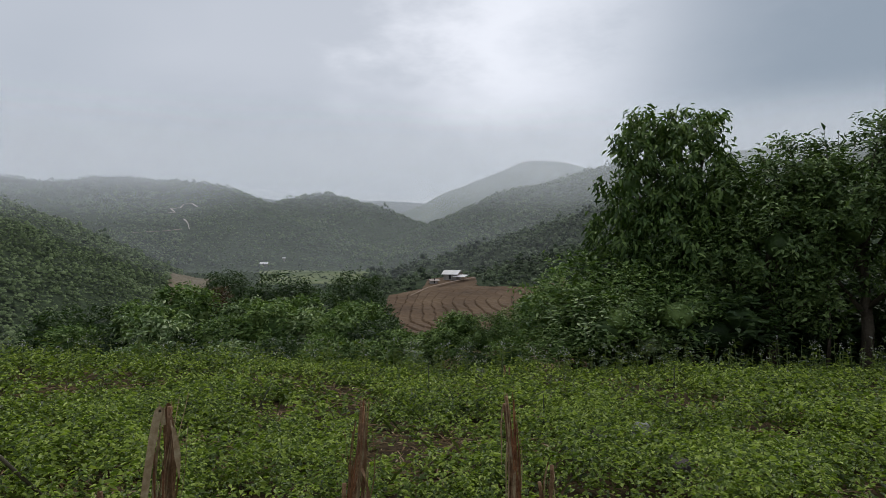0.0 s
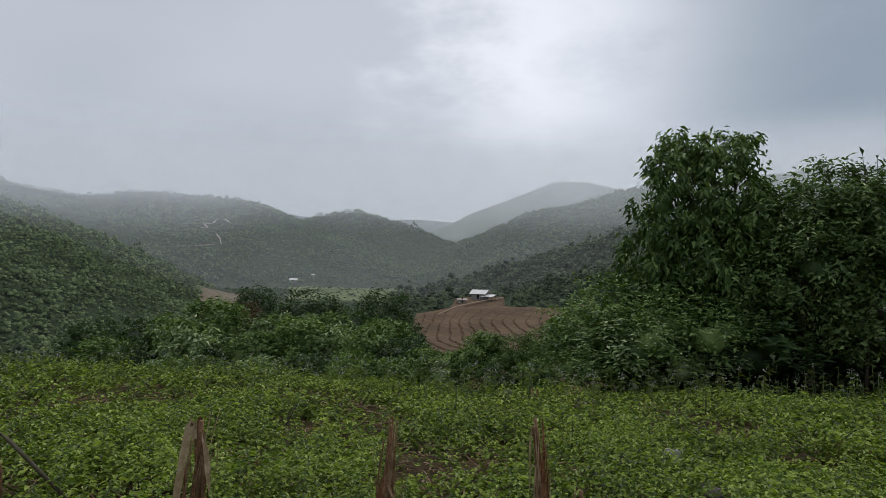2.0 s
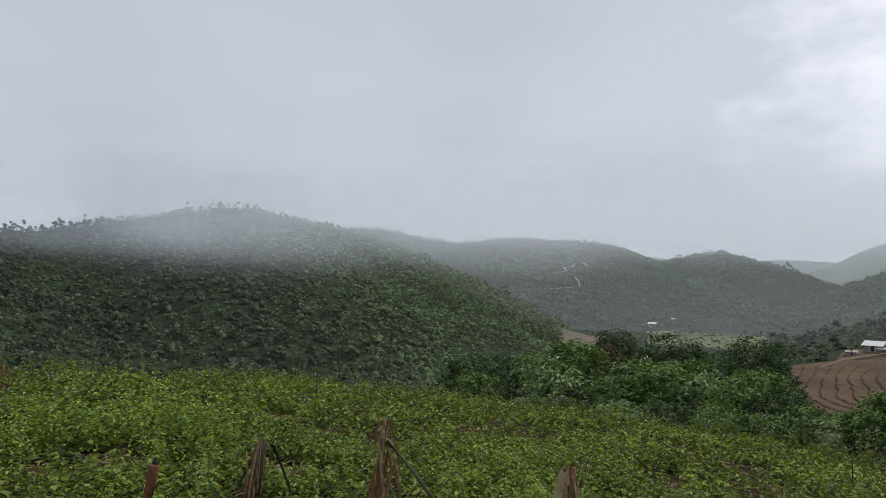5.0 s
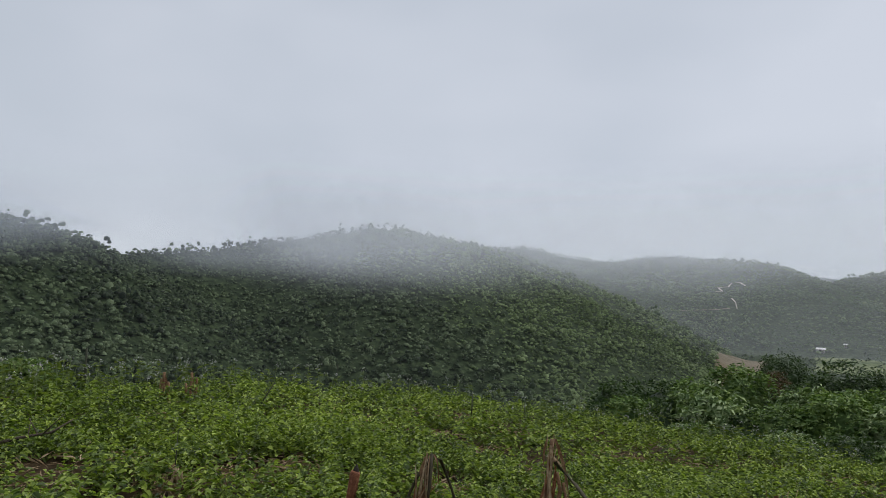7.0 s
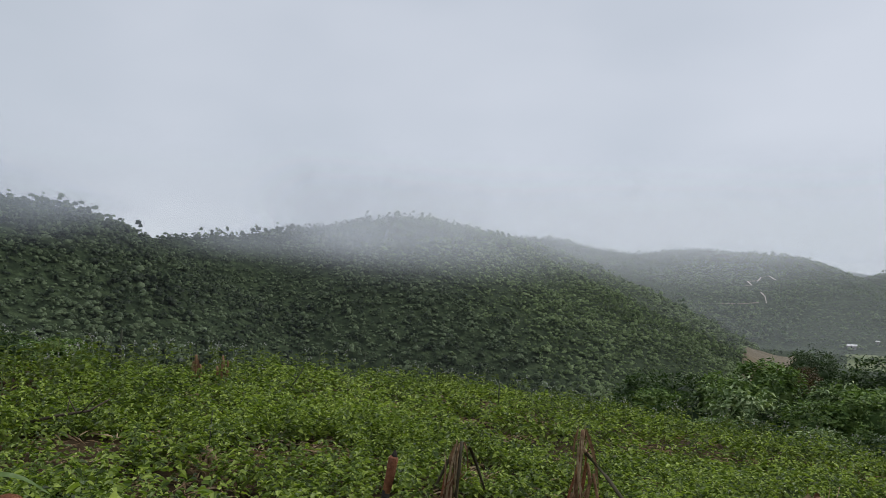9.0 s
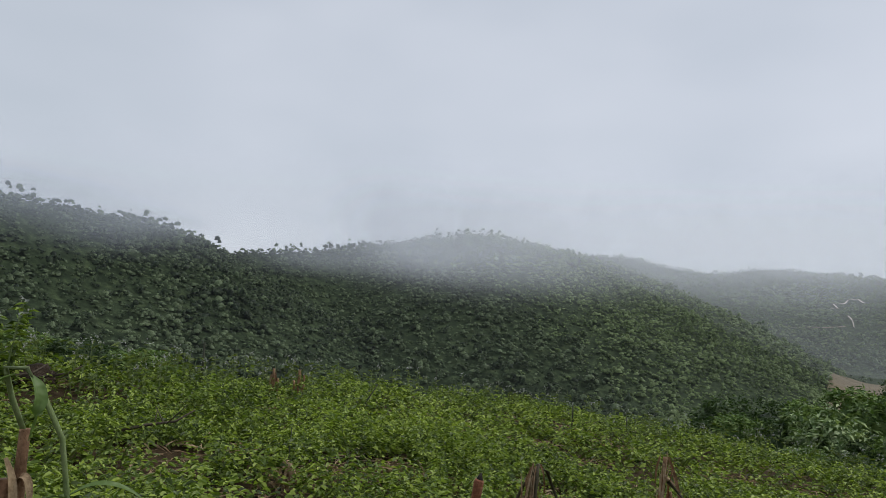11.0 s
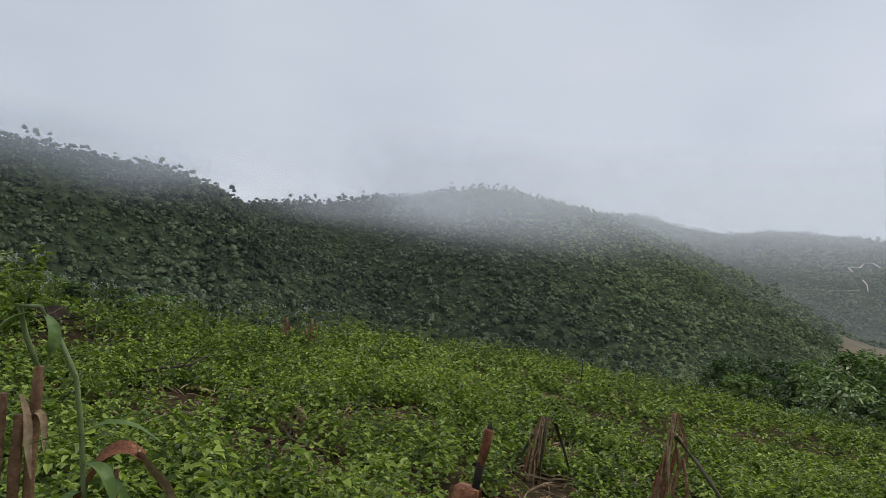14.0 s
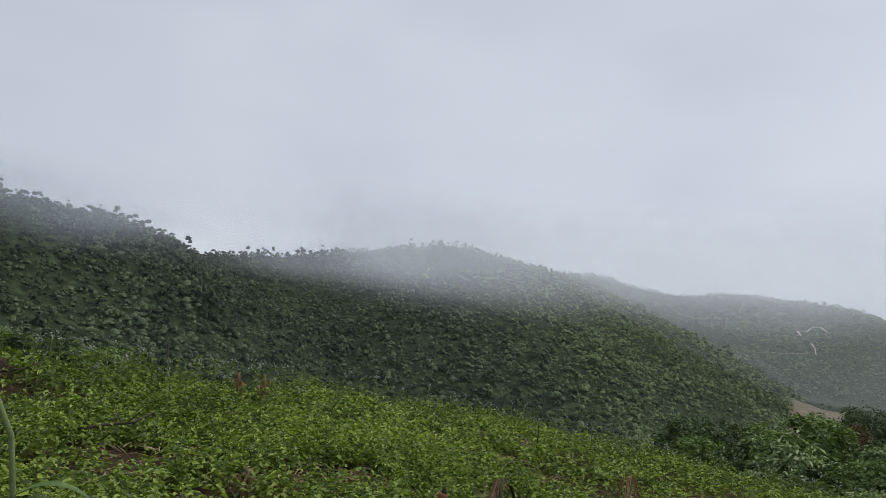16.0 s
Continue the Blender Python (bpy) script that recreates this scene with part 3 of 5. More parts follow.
def build_forests():
    g = np.random.default_rng(5)
    # closer and larger trees on the near hill, smaller ones where its flank runs off into the valley
    for name, az0, az1, r0, r1, gap, tpl, lo, hi, seed in (("left_forest", 20, 98, 105, 325, 3.0, TPL_NEAR, 2.1, 4.8, 1), ("flank_forest", 20, 48, 325, 540, 4.2, TPL_MID, 2.6, 5.4, 6)):
        p = cover(az0, az1, r0, r1, gap, seed, 0.75)
        a, r = bearing(p)
        keep = faces_valley(p, 9.0) & (r > 150 - 0.9 * np.maximum(a - 60, 0) - 40 * np.clip((52 - a) / 12, 0, 1))
        for c in OPEN_LAND:
            keep &= ~in_quad(p, c, -0.06)
        p = p[keep]
        sz = g.uniform(lo, hi, len(p)) * (1 + 0.3 * lattice(p[:, 0] * 0.05, p[:, 1] * 0.05, 21))
        # lighter scrub grows on the flank towards the valley, tall dark forest elsewhere
        a, r = bearing(p)
        el = np.degrees(np.arctan2(p[:, 2] - EYE, r))
        scrub = a < 43.0 + 1.3 * el + 4 * lattice(p[:, 0] * 0.03, p[:, 1] * 0.03, 23) + g.normal(size=len(p)) * 1.5
        scatter_crowns(name, "dense dark green broadleaf forest covering the misty hillside", p[~scrub], sz[~scrub], tpl, M_FOREST, 30 + seed)
        scatter_crowns(name.replace("forest", "scrub"), "lighter green scrub and young trees on the misty flank", p[scrub], sz[scrub] * 0.9, tpl, M_FLANK, 50 + seed)
    # single trees that stand above the crest
    spots = []
    for az in np.arange(50.0, 92.0, 0.9):
        az = az + g.uniform(-0.4, 0.4)
        rr = np.arange(190, 312, 2.0)
        xs, ys = -math.sin(radians(az)) * rr, math.cos(radians(az)) * rr
        zs = height(xs, ys)
        k = int(np.argmax((zs - EYE) / rr))
        spots.append((xs[k], ys[k], zs[k] + g.uniform(-1.2, 0.2)))
    spots = np.array(spots)
    scatter_crowns("crest_trees", "uneven taller trees along the misty crest", spots, g.uniform(3.2, 6.0, len(spots)), [crown_template(80 + i, 8, 5, 40, 0.06, 0.5) for i in range(5)], M_FOREST, 36)
    p = cover(-14, 48, 430, 840, 5.6, 2, 0.85)
    a, r = bearing(p)
    keep = faces_valley(p, 12.0) & (height(p[:, 0], p[:, 1]) > -11)
    keep &= (g.uniform(0, 1, len(p)) < 0.9) & ~near_road(p)
    p = p[keep]
    sz = g.uniform(3.0, 7.0, len(p)) * (1 + 0.4 * lattice(p[:, 0] * 0.02, p[:, 1] * 0.02, 22))
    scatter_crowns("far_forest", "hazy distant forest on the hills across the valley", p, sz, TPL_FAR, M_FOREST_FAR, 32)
    p = cover(-24, 6, 250, 450, 4.8, 3, 0.75)
    keep = faces_valley(p, 9.0)
    for c in OPEN_LAND:
        keep &= ~in_quad(p, c, 0.03)
    p = p[keep]
    sz = g.uniform(4.0, 7.0, len(p))
    scatter_crowns("dark_forest", "dark forest on the slope above the ploughed terraces", p, sz, TPL_MID, M_FOREST, 33)
    p = cover(3, 24, 250, 600, 7.0, 4)
    keep = faces_valley(p, 4.0) & (g.uniform(0, 1, len(p)) < 0.42 + 0.3 * lattice(p[:, 0] * 0.02, p[:, 1] * 0.02, 24))
    for c in OPEN_LAND:
        keep &= ~in_quad(p, c, 0.04)
    p = p[keep]
    sz = g.uniform(2.0, 4.5, len(p))
    scatter_crowns("valley_scrub", "scattered scrub and small trees on the valley floor", p, sz, TPL_FAR, M_FOREST, 34)


build_forests()


def slope_scrub():
    p = cover(-14, 34, 25, 64, 1.9, 8)
    g = np.random.default_rng(8)
    sz = g.uniform(1.2, 2.4, len(p)) * np.clip(np.hypot(p[:, 0], p[:, 1]) / 40, 0.5, 1.2)
    scatter_crowns("slope_scrub", "tangled green scrub on the slope below the field", p, sz, [crown_template(60 + i, 7, 6, 60, 0.06) for i in range(4)], M_SHRUB_DARK, 35)


slope_scrub()


def terraces(x, y):
    k = np.hypot(x - 60, (y - 222) * 0.8) / 3.5 + 0.45 * lattice(x * 0.07, y * 0.07, 15) + 0.1 * lattice(x * 0.3, y * 0.3, 16)
    s = k - np.floor(k)
    return 0.4 * s - 0.4 * (s > 0.9) - 0.25 * (np.abs(s - 0.9) < 0.06) + 0.12 * lattice(x * 0.6, y * 0.6, 17)


patch("ploughed_terraces", "brown ploughed field in curved terraces below the forest", M_PLOUGH, PLOUGH, 0.7, 230, terraces)
patch("hut_yard", "bare brown earth yard round the farm hut", M_PLOUGH, [(1.8, 252), (-3.0, 258), (-2.6, 280), (1.4, 276)], 0.35, 24, None, "yard")
patch("stubble_field", "tan bare field at the foot of the forested hill", M_STUBBLE, STUBBLE, 0.6, 40)
patch("valley_meadow", "olive green meadow on the valley floor", M_PADDY, VALLEY_A, 0.4, 40)


# ---------------------------------------------------------------- mist
def mist_material():
    """Scattering droplets: light from the whole sky, thinned by the layer's density and broken by drifting wisps."""
    m, nt, out = material("mist")
    pos = world_place(nt)
    at = nt.nodes.new("ShaderNodeAttribute")
    at.attribute_name = "mist_amount"
    n = noise_tex(nt, pos, 0.022, 5.0, 0.55)
    n2 = noise_tex(nt, pos, 0.006, 3.0, 0.5)
    wisps = span(nt, math_node(nt, "ADD", math_node(nt, "MULTIPLY", n, 0.6), math_node(nt, "MULTIPLY", n2, 0.4)), 0.32, 0.68, 0.75, 1.0)
    alpha = math_node(nt, "MULTIPLY", at.outputs["Fac"], wisps, True)
    upn = node(nt, "ShaderNodeCombineXYZ", Z=1.0)
    dn = node(nt, "ShaderNodeCombineXYZ", Z=-1.0)
    df = node(nt, "ShaderNodeBsdfDiffuse", Color=(0.485, 0.515, 0.555, 1))
    tr = node(nt, "ShaderNodeBsdfTranslucent", Color=(0.485, 0.515, 0.555, 1))
    nt.links.new(upn.outputs[0], df.inputs["Normal"])
    nt.links.new(dn.outputs[0], tr.inputs["Normal"])
    add = nt.nodes.new("ShaderNodeAddShader")
    nt.links.new(df.outputs[0], add.inputs[0])
    nt.links.new(tr.outputs[0], add.inputs[1])
    mx = nt.nodes.new("ShaderNodeMixShader")
    nt.links.new(alpha, mx.inputs[0])
    nt.links.new(nt.nodes.new("ShaderNodeBsdfTransparent").outputs[0], mx.inputs[1])
    nt.links.new(add.outputs[0], mx.inputs[2])
    nt.links.new(mx.outputs[0], out.inputs[0])
    return m


M_MIST = mist_material()


def smooth(v, lo, hi):
    t = np.clip((v - lo) / (hi - lo), 0, 1)
    return t * t * (3 - 2 * t)


def mist_bank(label, az0, az1, dist, low, high, amount):
    """An upright drifting layer of mist, curved round the valley head; amount by bearing and rise in degrees."""
    n, m = 100, 50
    A, E = np.meshgrid(np.linspace(az0, az1, n), np.linspace(low, high, m), indexing="ij")
    x, y = -np.sin(np.radians(A)) * dist, np.cos(np.radians(A)) * dist
    Z = EYE + dist * np.tan(np.radians(E))
    dens = amount(A, E) * smooth(A, az0, az0 + 6) * smooth(-A, -az1, -az1 + 6) * (1 - smooth(E, low + 0.8 * (high - low), high))
    i = np.arange(n - 1)[:, None] * m + np.arange(m - 1)[None, :]
    f = np.stack([i, i + m, i + m + 1, i + 1], -1).reshape(-1, 4)
    me = array_mesh("mist_layer", np.stack([x, y, Z], -1).reshape(-1, 3), f, M_MIST, True)
    me.attributes.new("mist_amount", "FLOAT", "POINT").data.foreach_set("value", dens.astype(np.float32).ravel())
    tagged(new("mist_layer", me), label, "mist", kind="stuff")


def puff(A, E, az, el, wa, we):
    return np.exp(-((A - az) / wa) ** 2 - ((E - el) / we) ** 2)


def near_cloud(A, E):
    v = 0.003 + 0.05 * smooth(E, 1.5, 6.5) * smooth(A, 20, 32) + 0.21 * smooth(E - 1.6 * (1 - smooth(A, 2, 12)), 3.9, 6.6) * (1 - smooth(A, 27, 37)) + 0.2 * puff(A, E, 48.0, 6.9, 6.5, 2.0) + 0.12 * puff(A, E, 52.5, 4.9, 4.5, 1.6) + 0.08 * puff(A, E, 46, 4.2, 8, 1.8) + 0.07 * puff(A, E, 39, 5.5, 6, 2.2)
    v = v + 0.1 * smooth(E, 4.5, 7.5) * np.exp(-((A - 46) / 16) ** 2) + 0.07 * puff(A, E, 60, 3.8, 4, 1.0) + 0.05 * puff(A, E, 75, 3.9, 3.5, 1.0) + 0.13 * puff(A, E, 80, 6.2, 7, 1.6) + 0.12 * puff(A, E, 72, 5.2, 4, 0.9)
    return np.minimum(v, 0.24) * (1 - smooth(E, 6.5, 12.0))


def valley_mist(base, top, e0, e1):
    """Thin mist low down that thickens to cloud between two elevations and thins out above."""
    return lambda A, E: (base + (top - base) * smooth(E + 0.9 * smooth(A, 15, 22), e0, e1)) * (1 - smooth(E, 7.5, 13.0))


for d, az0 in ((128, -60), (136, -60), (145, 17), (155, 17)):
    mist_bank("grey cloud drifting over the crests of the hills", az0, 125, d, -14, 14, near_cloud)
mist_bank("pale mist filling the valley", -60, 40, 318, -12, 14, valley_mist(0.045, 0.22, 2.5, 6.0))
mist_bank("pale mist before the far hills", -60, 60, 465, -9, 14, valley_mist(0.1, 0.24, 2.5, 5.2))
mist_bank("low cloud over the head of the valley", -60, 60, 840, -8, 14, valley_mist(0.14, 0.22, 3.0, 6.0))
mist_bank("pale cloud before the bare dome at the valley's head", -60, 16, 855, -8, 14, valley_mist(0.13, 0.2, 3.0, 6.0))
mist_bank("grey cloud below the bare dome at the valley's head", -60, 16, 870, -8, 14, valley_mist(0.1, 0.18, 3.0, 6.0))
mist_bank("low cloud hiding the far mountain", -60, 60, 1450, -8, 14, valley_mist(0.16, 0.24, 3.0, 6.0))


# ---------------------------------------------------------------- shrubs and trees
def leaf_cloud(seed, sprigs, per, lobes, leaf, spread, droop=0.15, inner=0.25, width=0.38, up_bias=0.35, hang=0.1, heart=0.6):
    """Leaves of a crown about 1 wide and 1 high on z = 0: sprigs on the lobes' skin, leaves fanning out from each."""
    g = np.random.default_rng(seed)
    cs, rs = np.array([q[:3] for q in lobes]), np.array([q[3] for q in lobes])
    wts = rs ** 2 / (rs ** 2).sum()
    k = g.choice(len(lobes), sprigs, p=wts)
    d = g.normal(size=(sprigs, 3))
    d[:, 2] += up_bias
    d /= np.linalg.norm(d, axis=1, keepdims=True)
    depth = np.where(g.uniform(0, 1, sprigs) < inner, g.uniform(0.4, 0.85, sprigs), g.uniform(0.9, 1.06, sprigs))
    c = cs[k] + d * (rs[k] * depth)[:, None]
    c[:, 2] = np.maximum(c[:, 2], 0.03)
    n = sprigs * per
    base = np.repeat(c, per, 0) + g.normal(size=(n, 3)) * spread * 0.5
    way = np.repeat(d, per, 0) * 0.6 + g.normal(size=(n, 3)) * 0.75
    way[:, 2] = way[:, 2] * 0.45 - hang
    up = np.repeat(d, per, 0) * 0.8 + np.array([0, 0, 0.6]) + g.normal(size=(n, 3)) * 0.35
    L = leaf * g.uniform(0.6, 1.3, n)
    v, f = leaves(base, way, up, L, L * width, 0.2, droop)
    # a solid leaf-coloured dome added inside every lobe, blocking light to darken the interior
    parts = [(v, f)]
    for c, r in zip(cs, rs):
        W, T = np.meshgrid(np.arange(8) * math.pi / 4, np.linspace(0, math.pi, 6), indexing="ij")
        q = np.stack([np.sin(T) * np.cos(W), np.sin(T) * np.sin(W), np.cos(T)], -1) * (r * heart * (1 + 0.06 * g.uniform(-1, 1, T.shape)))[..., None] + c
        i, j = np.meshgrid(np.arange(8), np.arange(5), indexing="ij")
        k, k2 = (i * 6 + j).ravel(), ((i + 1) % 8 * 6 + j).ravel()
        parts.append((q.reshape(-1, 3), np.concatenate([np.stack([k, k + 1, k2 + 1], -1), np.stack([k, k2 + 1, k2], -1)])))
    return join(parts)


def lobes_bush(seed, n):
    g = np.random.default_rng(seed)
    out = [(0, 0, 0.45, 0.38)]
    for i in range(n):
        a, q = g.uniform(0, 6.28), g.uniform(0.15, 0.36)
        out.append((math.cos(a) * q, math.sin(a) * q, 0.3 + g.uniform(0.1, 0.5) * (1 - q * 1.6), g.uniform(0.12, 0.2)))
    return out


def stems(seed, n, h, r0, lean=0.25):
    g = np.random.default_rng(seed)
    chunks = []
    for i in range(n):
        a = g.uniform(0, 6.28)
        b = np.array([math.cos(a), math.sin(a), 0]) * 0.04
        t = np.array([math.cos(a) * lean * g.uniform(0.5, 1.2), math.sin(a) * lean * g.uniform(0.5, 1.2), h * g.uniform(0.7, 1.05)])
        m = (b + t) / 2 + g.normal(size=3) * 0.03
        chunks.append(tube([b - np.array([0, 0, 0.06]), m, t], [r0, r0 * 0.7, r0 * 0.3], 5))
    return join(chunks)


def shrub_kind(seed, mat, leaf, sprigs=260, per=13, lobes=9, width=0.45, droop=0.2):
    """One shrub as a unit thing: stems and crown meshes, ready to be placed."""
    v, f = leaf_cloud(seed, sprigs, per, lobes_bush(seed, lobes), leaf, 0.06, droop, 0.2, width, 0.55, 0.05, 0.66 if leaf > 0.05 else 0.5)
    v[:, :2] /= np.percentile(np.abs(v[:, :2]), 97) * 2
    v[:, 2] /= np.percentile(v[:, 2], 98.5)
    crown = array_mesh("crown", v, f, mat, True)
    sv, sf = stems(seed + 1, 6, 0.62, 0.014)
    return crown, array_mesh("woody_base", sv, sf, M_BARK)


def place(az, r):
    x, y = polar(az, r)
    return x, y, height_at(x, y)


def shrub(name, kind, label, az, r, top_el, wide, group, turn, category="shrub"):
    x, y, z = place(az, r)
    h = max(EYE + r * math.tan(radians(top_el)) - z, 0.6)
    root = tagged(new(name), label, category, group)
    root.matrix_basis = pose(x, y, z, 0, 0, turn)
    tall = min(h, wide * 1.15)
    part("crown", kind[0], root).matrix_basis = pose(0, 0, h - tall) @ Matrix.Diagonal((wide * 1.1, wide * 1.1, tall, 1))
    part("woody_base", kind[1], root).matrix_basis = Matrix.Diagonal((wide, wide, max(h - tall * 0.3, tall), 1))
    return root


K_GREEN = [shrub_kind(100 + 3 * i, M_SHRUB, 0.062) for i in range(3)]
K_PALE = [shrub_kind(120 + 3 * i, M_SHRUB_PALE, 0.072, 240, 12, 8, 0.42, 0.3) for i in range(2)]
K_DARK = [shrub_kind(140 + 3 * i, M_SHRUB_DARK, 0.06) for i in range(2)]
K_RED = [shrub_kind(160, M_SHRUB_RED, 0.045, 240, 14, 7)]
K_TREE = [shrub_kind(170 + 3 * i, M_SHRUB_DARK, 0.042, 340, 15, 11) for i in range(2)]
K_FINE = [shrub_kind(180 + 3 * i, M_SHRUB, 0.037, 400, 14, 11) for i in range(3)]
K_FINE_PALE = [shrub_kind(190 + 3 * i, M_SHRUB_PALE, 0.038, 380, 14, 10) for i in range(2)]

BELT = [  # bearing, distance, elevation of the top, width in degrees
    (29.5, 25, -6.2, 3.6, K_DARK, "dark shrub below the field's brow"),
    (27.2, 25, -5.6, 4, K_GREEN, "green shrub behind the field's brow"),
    (24.8, 24.5, -5.6, 3.6, K_DARK, "dark green shrub behind the field's brow"),
    (21.7, 24, -4.5, 5, K_PALE, "rounded shrub with pale green leaf tops"),
    (18.9, 23.5, -5.7, 3.4, K_DARK, "low dark shrub in the bush belt"),
    (17.0, 23, -5.3, 3.4, K_GREEN, "green shrub in the bush belt"),
    (15.2, 23.5, -5.7, 3, K_DARK, "dark green shrub with dense leaves"),
    (13.3, 23, -4.3, 4.4, K_GREEN, "rounded green shrub with dense leaves"),
    (10.8, 23, -4.8, 3.8, K_PALE, "shrub with drooping pale leaves"),
    (8.0, 22.5, -4.9, 4.4, K_GREEN, "broad green shrub with glossy leaves"),
    (5.9, 22, -5.8, 3.4, K_DARK, "dark shrub at the field's brow"),
    (3.9, 21.5, -6.5, 3.4, K_GREEN, "low green shrub at the field's brow"),
    (1.9, 21, -7.3, 3, K_PALE, "low pale shrub at the field's brow"),
    (0.2, 21, -6.4, 2.8, K_GREEN, "low green shrub before the ploughed terraces"),
    (-1.2, 22, -5.1, 3, K_GREEN, "green shrub before the ploughed terraces"),
    (-3.3, 21.5, -5.4, 3.4, K_FINE, "green shrub before the ploughed terraces"),
    (-5.6, 21.5, -4.8, 3.6, K_FINE, "leafy green shrub beside the tall tree"),
    (-7.6, 21.5, -3.6, 3.4, K_FINE_PALE, "pale leafy shrub beside the tall tree"),
    (-9.4, 21, -1.8, 4, K_FINE, "upright leafy shrub beside the tall tree"),
    (27.8, 30, -4.5, 4.6, K_DARK, "dark green bush on the slope below the field"),
    (25.3, 30, -4.3, 4, K_DARK, "dark green bush on the slope below the field"),
    (23.2, 31, -4.1, 4, K_GREEN, "green bush on the slope below the field"),
    (19.7, 32, -2.9, 4.4, K_GREEN, "green bush on the slope below the field"),
    (17.6, 34, -3.0, 2.6, K_RED, "bush with rusty brown leaves"),
    (16.0, 31, -3.9, 3, K_DARK, "dark bush on the slope below the field"),
    (14.8, 29, -4.0, 3.6, K_PALE, "pale leafed bush among the belt"),
    (12.0, 28, -3.9, 4, K_GREEN, "green bush among the belt"),
    (9.6, 29, -3.6, 3.4, K_DARK, "dark bush among the belt"),
    (6.7, 27, -4.3, 4, K_GREEN, "green bush among the belt"),
    (5.2, 28, -4.4, 2.6, K_DARK, "dark bush beside the ploughed terraces"),
    (4.3, 26, -5.7, 3, K_DARK, "dark bush beside the ploughed terraces"),
    (2.5, 26, -6.8, 3, K_GREEN, "green bush before the ploughed terraces"),
    (23.6, 21, -7.2, 3.6, K_GREEN, "low green shrub at the edge of the crop"),
    (20, 21, -7.4, 3.4, K_DARK, "low dark shrub at the edge of the crop"),
    (16.6, 20.5, -7.2, 3.6, K_PALE, "low pale shrub at the edge of the crop"),
    (12.6, 20.5, -7.0, 3.8, K_DARK, "low dark shrub at the edge of the crop"),
    (9.4, 20, -6.9, 3.8, K_GREEN, "low green shrub at the edge of the crop"),
    (6.6, 20, -7.4, 3.6, K_GREEN, "low green shrub at the edge of the crop"),
    (-2.2, 19.8, -7.6, 3, K_DARK, "low dark shrub at the edge of the crop"),
    (-5.2, 19.8, -7.2, 3.4, K_GREEN, "low green shrub at the edge of the crop"),
]
for i, (a, r, e, w, k, lab) in enumerate(BELT):
    shrub("shrub", k[i % len(k)], lab, a, r, e, r * radians(w) * 1.05, "shrubs of the belt", i * 67)
SMALL_TREES = [
    (16.7, 37, -1.8, 2.2, K_TREE, "dark bushy tree with a pointed crown"),
    (12.9, 36, -2.1, 3.2, K_TREE, "spreading green tree on the slope"),
    (7.2, 32, -2.1, 2.5, K_TREE, "round dark green tree beside the terraces"),
]
for i, (a, r, e, w, k, lab) in enumerate(SMALL_TREES):
    shrub("tree", k[i % len(k)], lab, a, r, e, w, "small trees of the belt", i * 91 + 20, "tree")


def limb_tree(name, label, az, r, lobes, leaf, mat, sprigs, per, width, droop, seed, spread=0.25, up_bias=0.1, hang=0.15):
    """A tree in metres: tapered trunk, a limb to every lobe, leaves in sprigs on the lobes."""
    x, y, z = place(az, r)
    root = tagged(new(name), label, "tree")
    root.matrix_basis = pose(x, y, z, 0, 0, az)
    v, f = leaf_cloud(seed, sprigs, per, lobes, leaf, spread, droop, 0.42, width, up_bias, hang, 0.28)
    part("crown", array_mesh("crown", v, f, mat, True), root)
    top = max(q[2] for q in lobes)
    part("trunk", array_mesh("trunk", *tube([(0, 0, -0.3), (0.06, 0.03, top * 0.25), (-0.05, 0.05, top * 0.55), (0.02, 0, top * 0.9)], [0.16, 0.13, 0.1, 0.04], 10), M_BARK, True), root)
    for q in lobes:
        h0 = min(q[2] * 0.55, top * 0.6)
        mesh = array_mesh("limb", *tube([(0, 0, h0), (q[0] * 0.5, q[1] * 0.5, (h0 + q[2]) * 0.5 + 0.1), q[:3]], [0.07, 0.045, 0.015], 6), M_BARK, True)
        part("limb", mesh, root)
    return root


# x to the right, y away, z up from the foot
limb_tree("tall_tree", "tall dense tree with drooping dark green leaves", -18.3, 19,
          [(-0.85, 0, 6.2, 0.75), (0.05, 0.2, 6.2, 0.7), (0.7, 0, 6.15, 0.6), (-1.15, -0.2, 5.0, 0.85), (0.3, -0.3, 4.8, 1.1), (1.3, 0, 4.2, 1.0), (-1.15, 0, 3.7, 1.0), (0.1, -0.4, 3.5, 1.15), (-1.4, -0.1, 2.4, 1.1), (0.6, 0, 2.3, 1.2), (-0.5, -0.3, 1.3, 1.0)],
          0.21, M_MANGO, 820, 20, 0.36, 0.25, 300, 0.2, 0.1, 0.75)
limb_tree("leafy_tree", "bushy tree with mid green leaves beside the tall tree", -24.6, 18.6,
          [(-0.8, 0, 4.2, 1.0), (0.5, 0, 4.7, 1.0), (-1.3, -0.4, 2.8, 1.0), (0.2, -0.5, 3.2, 1.2), (1.4, -0.2, 4.2, 1.1), (0.9, -0.2, 2.0, 0.8)],
          0.15, M_THICKET, 560, 22, 0.42, 0.2, 310, 0.22)
limb_tree("leafy_tree", "bushy tree with long twigs above its crown", -30.5, 19,
          [(-1.2, 0, 4.4, 1.0), (0.2, 0, 5.0, 1.0), (-0.2, -0.5, 3.5, 1.3), (1.5, 0, 4.9, 1.2), (1.5, -0.4, 3.0, 1.1), (-1.0, -0.4, 2.8, 0.9)],
          0.15, M_THICKET, 560, 22, 0.42, 0.2, 320, 0.22)
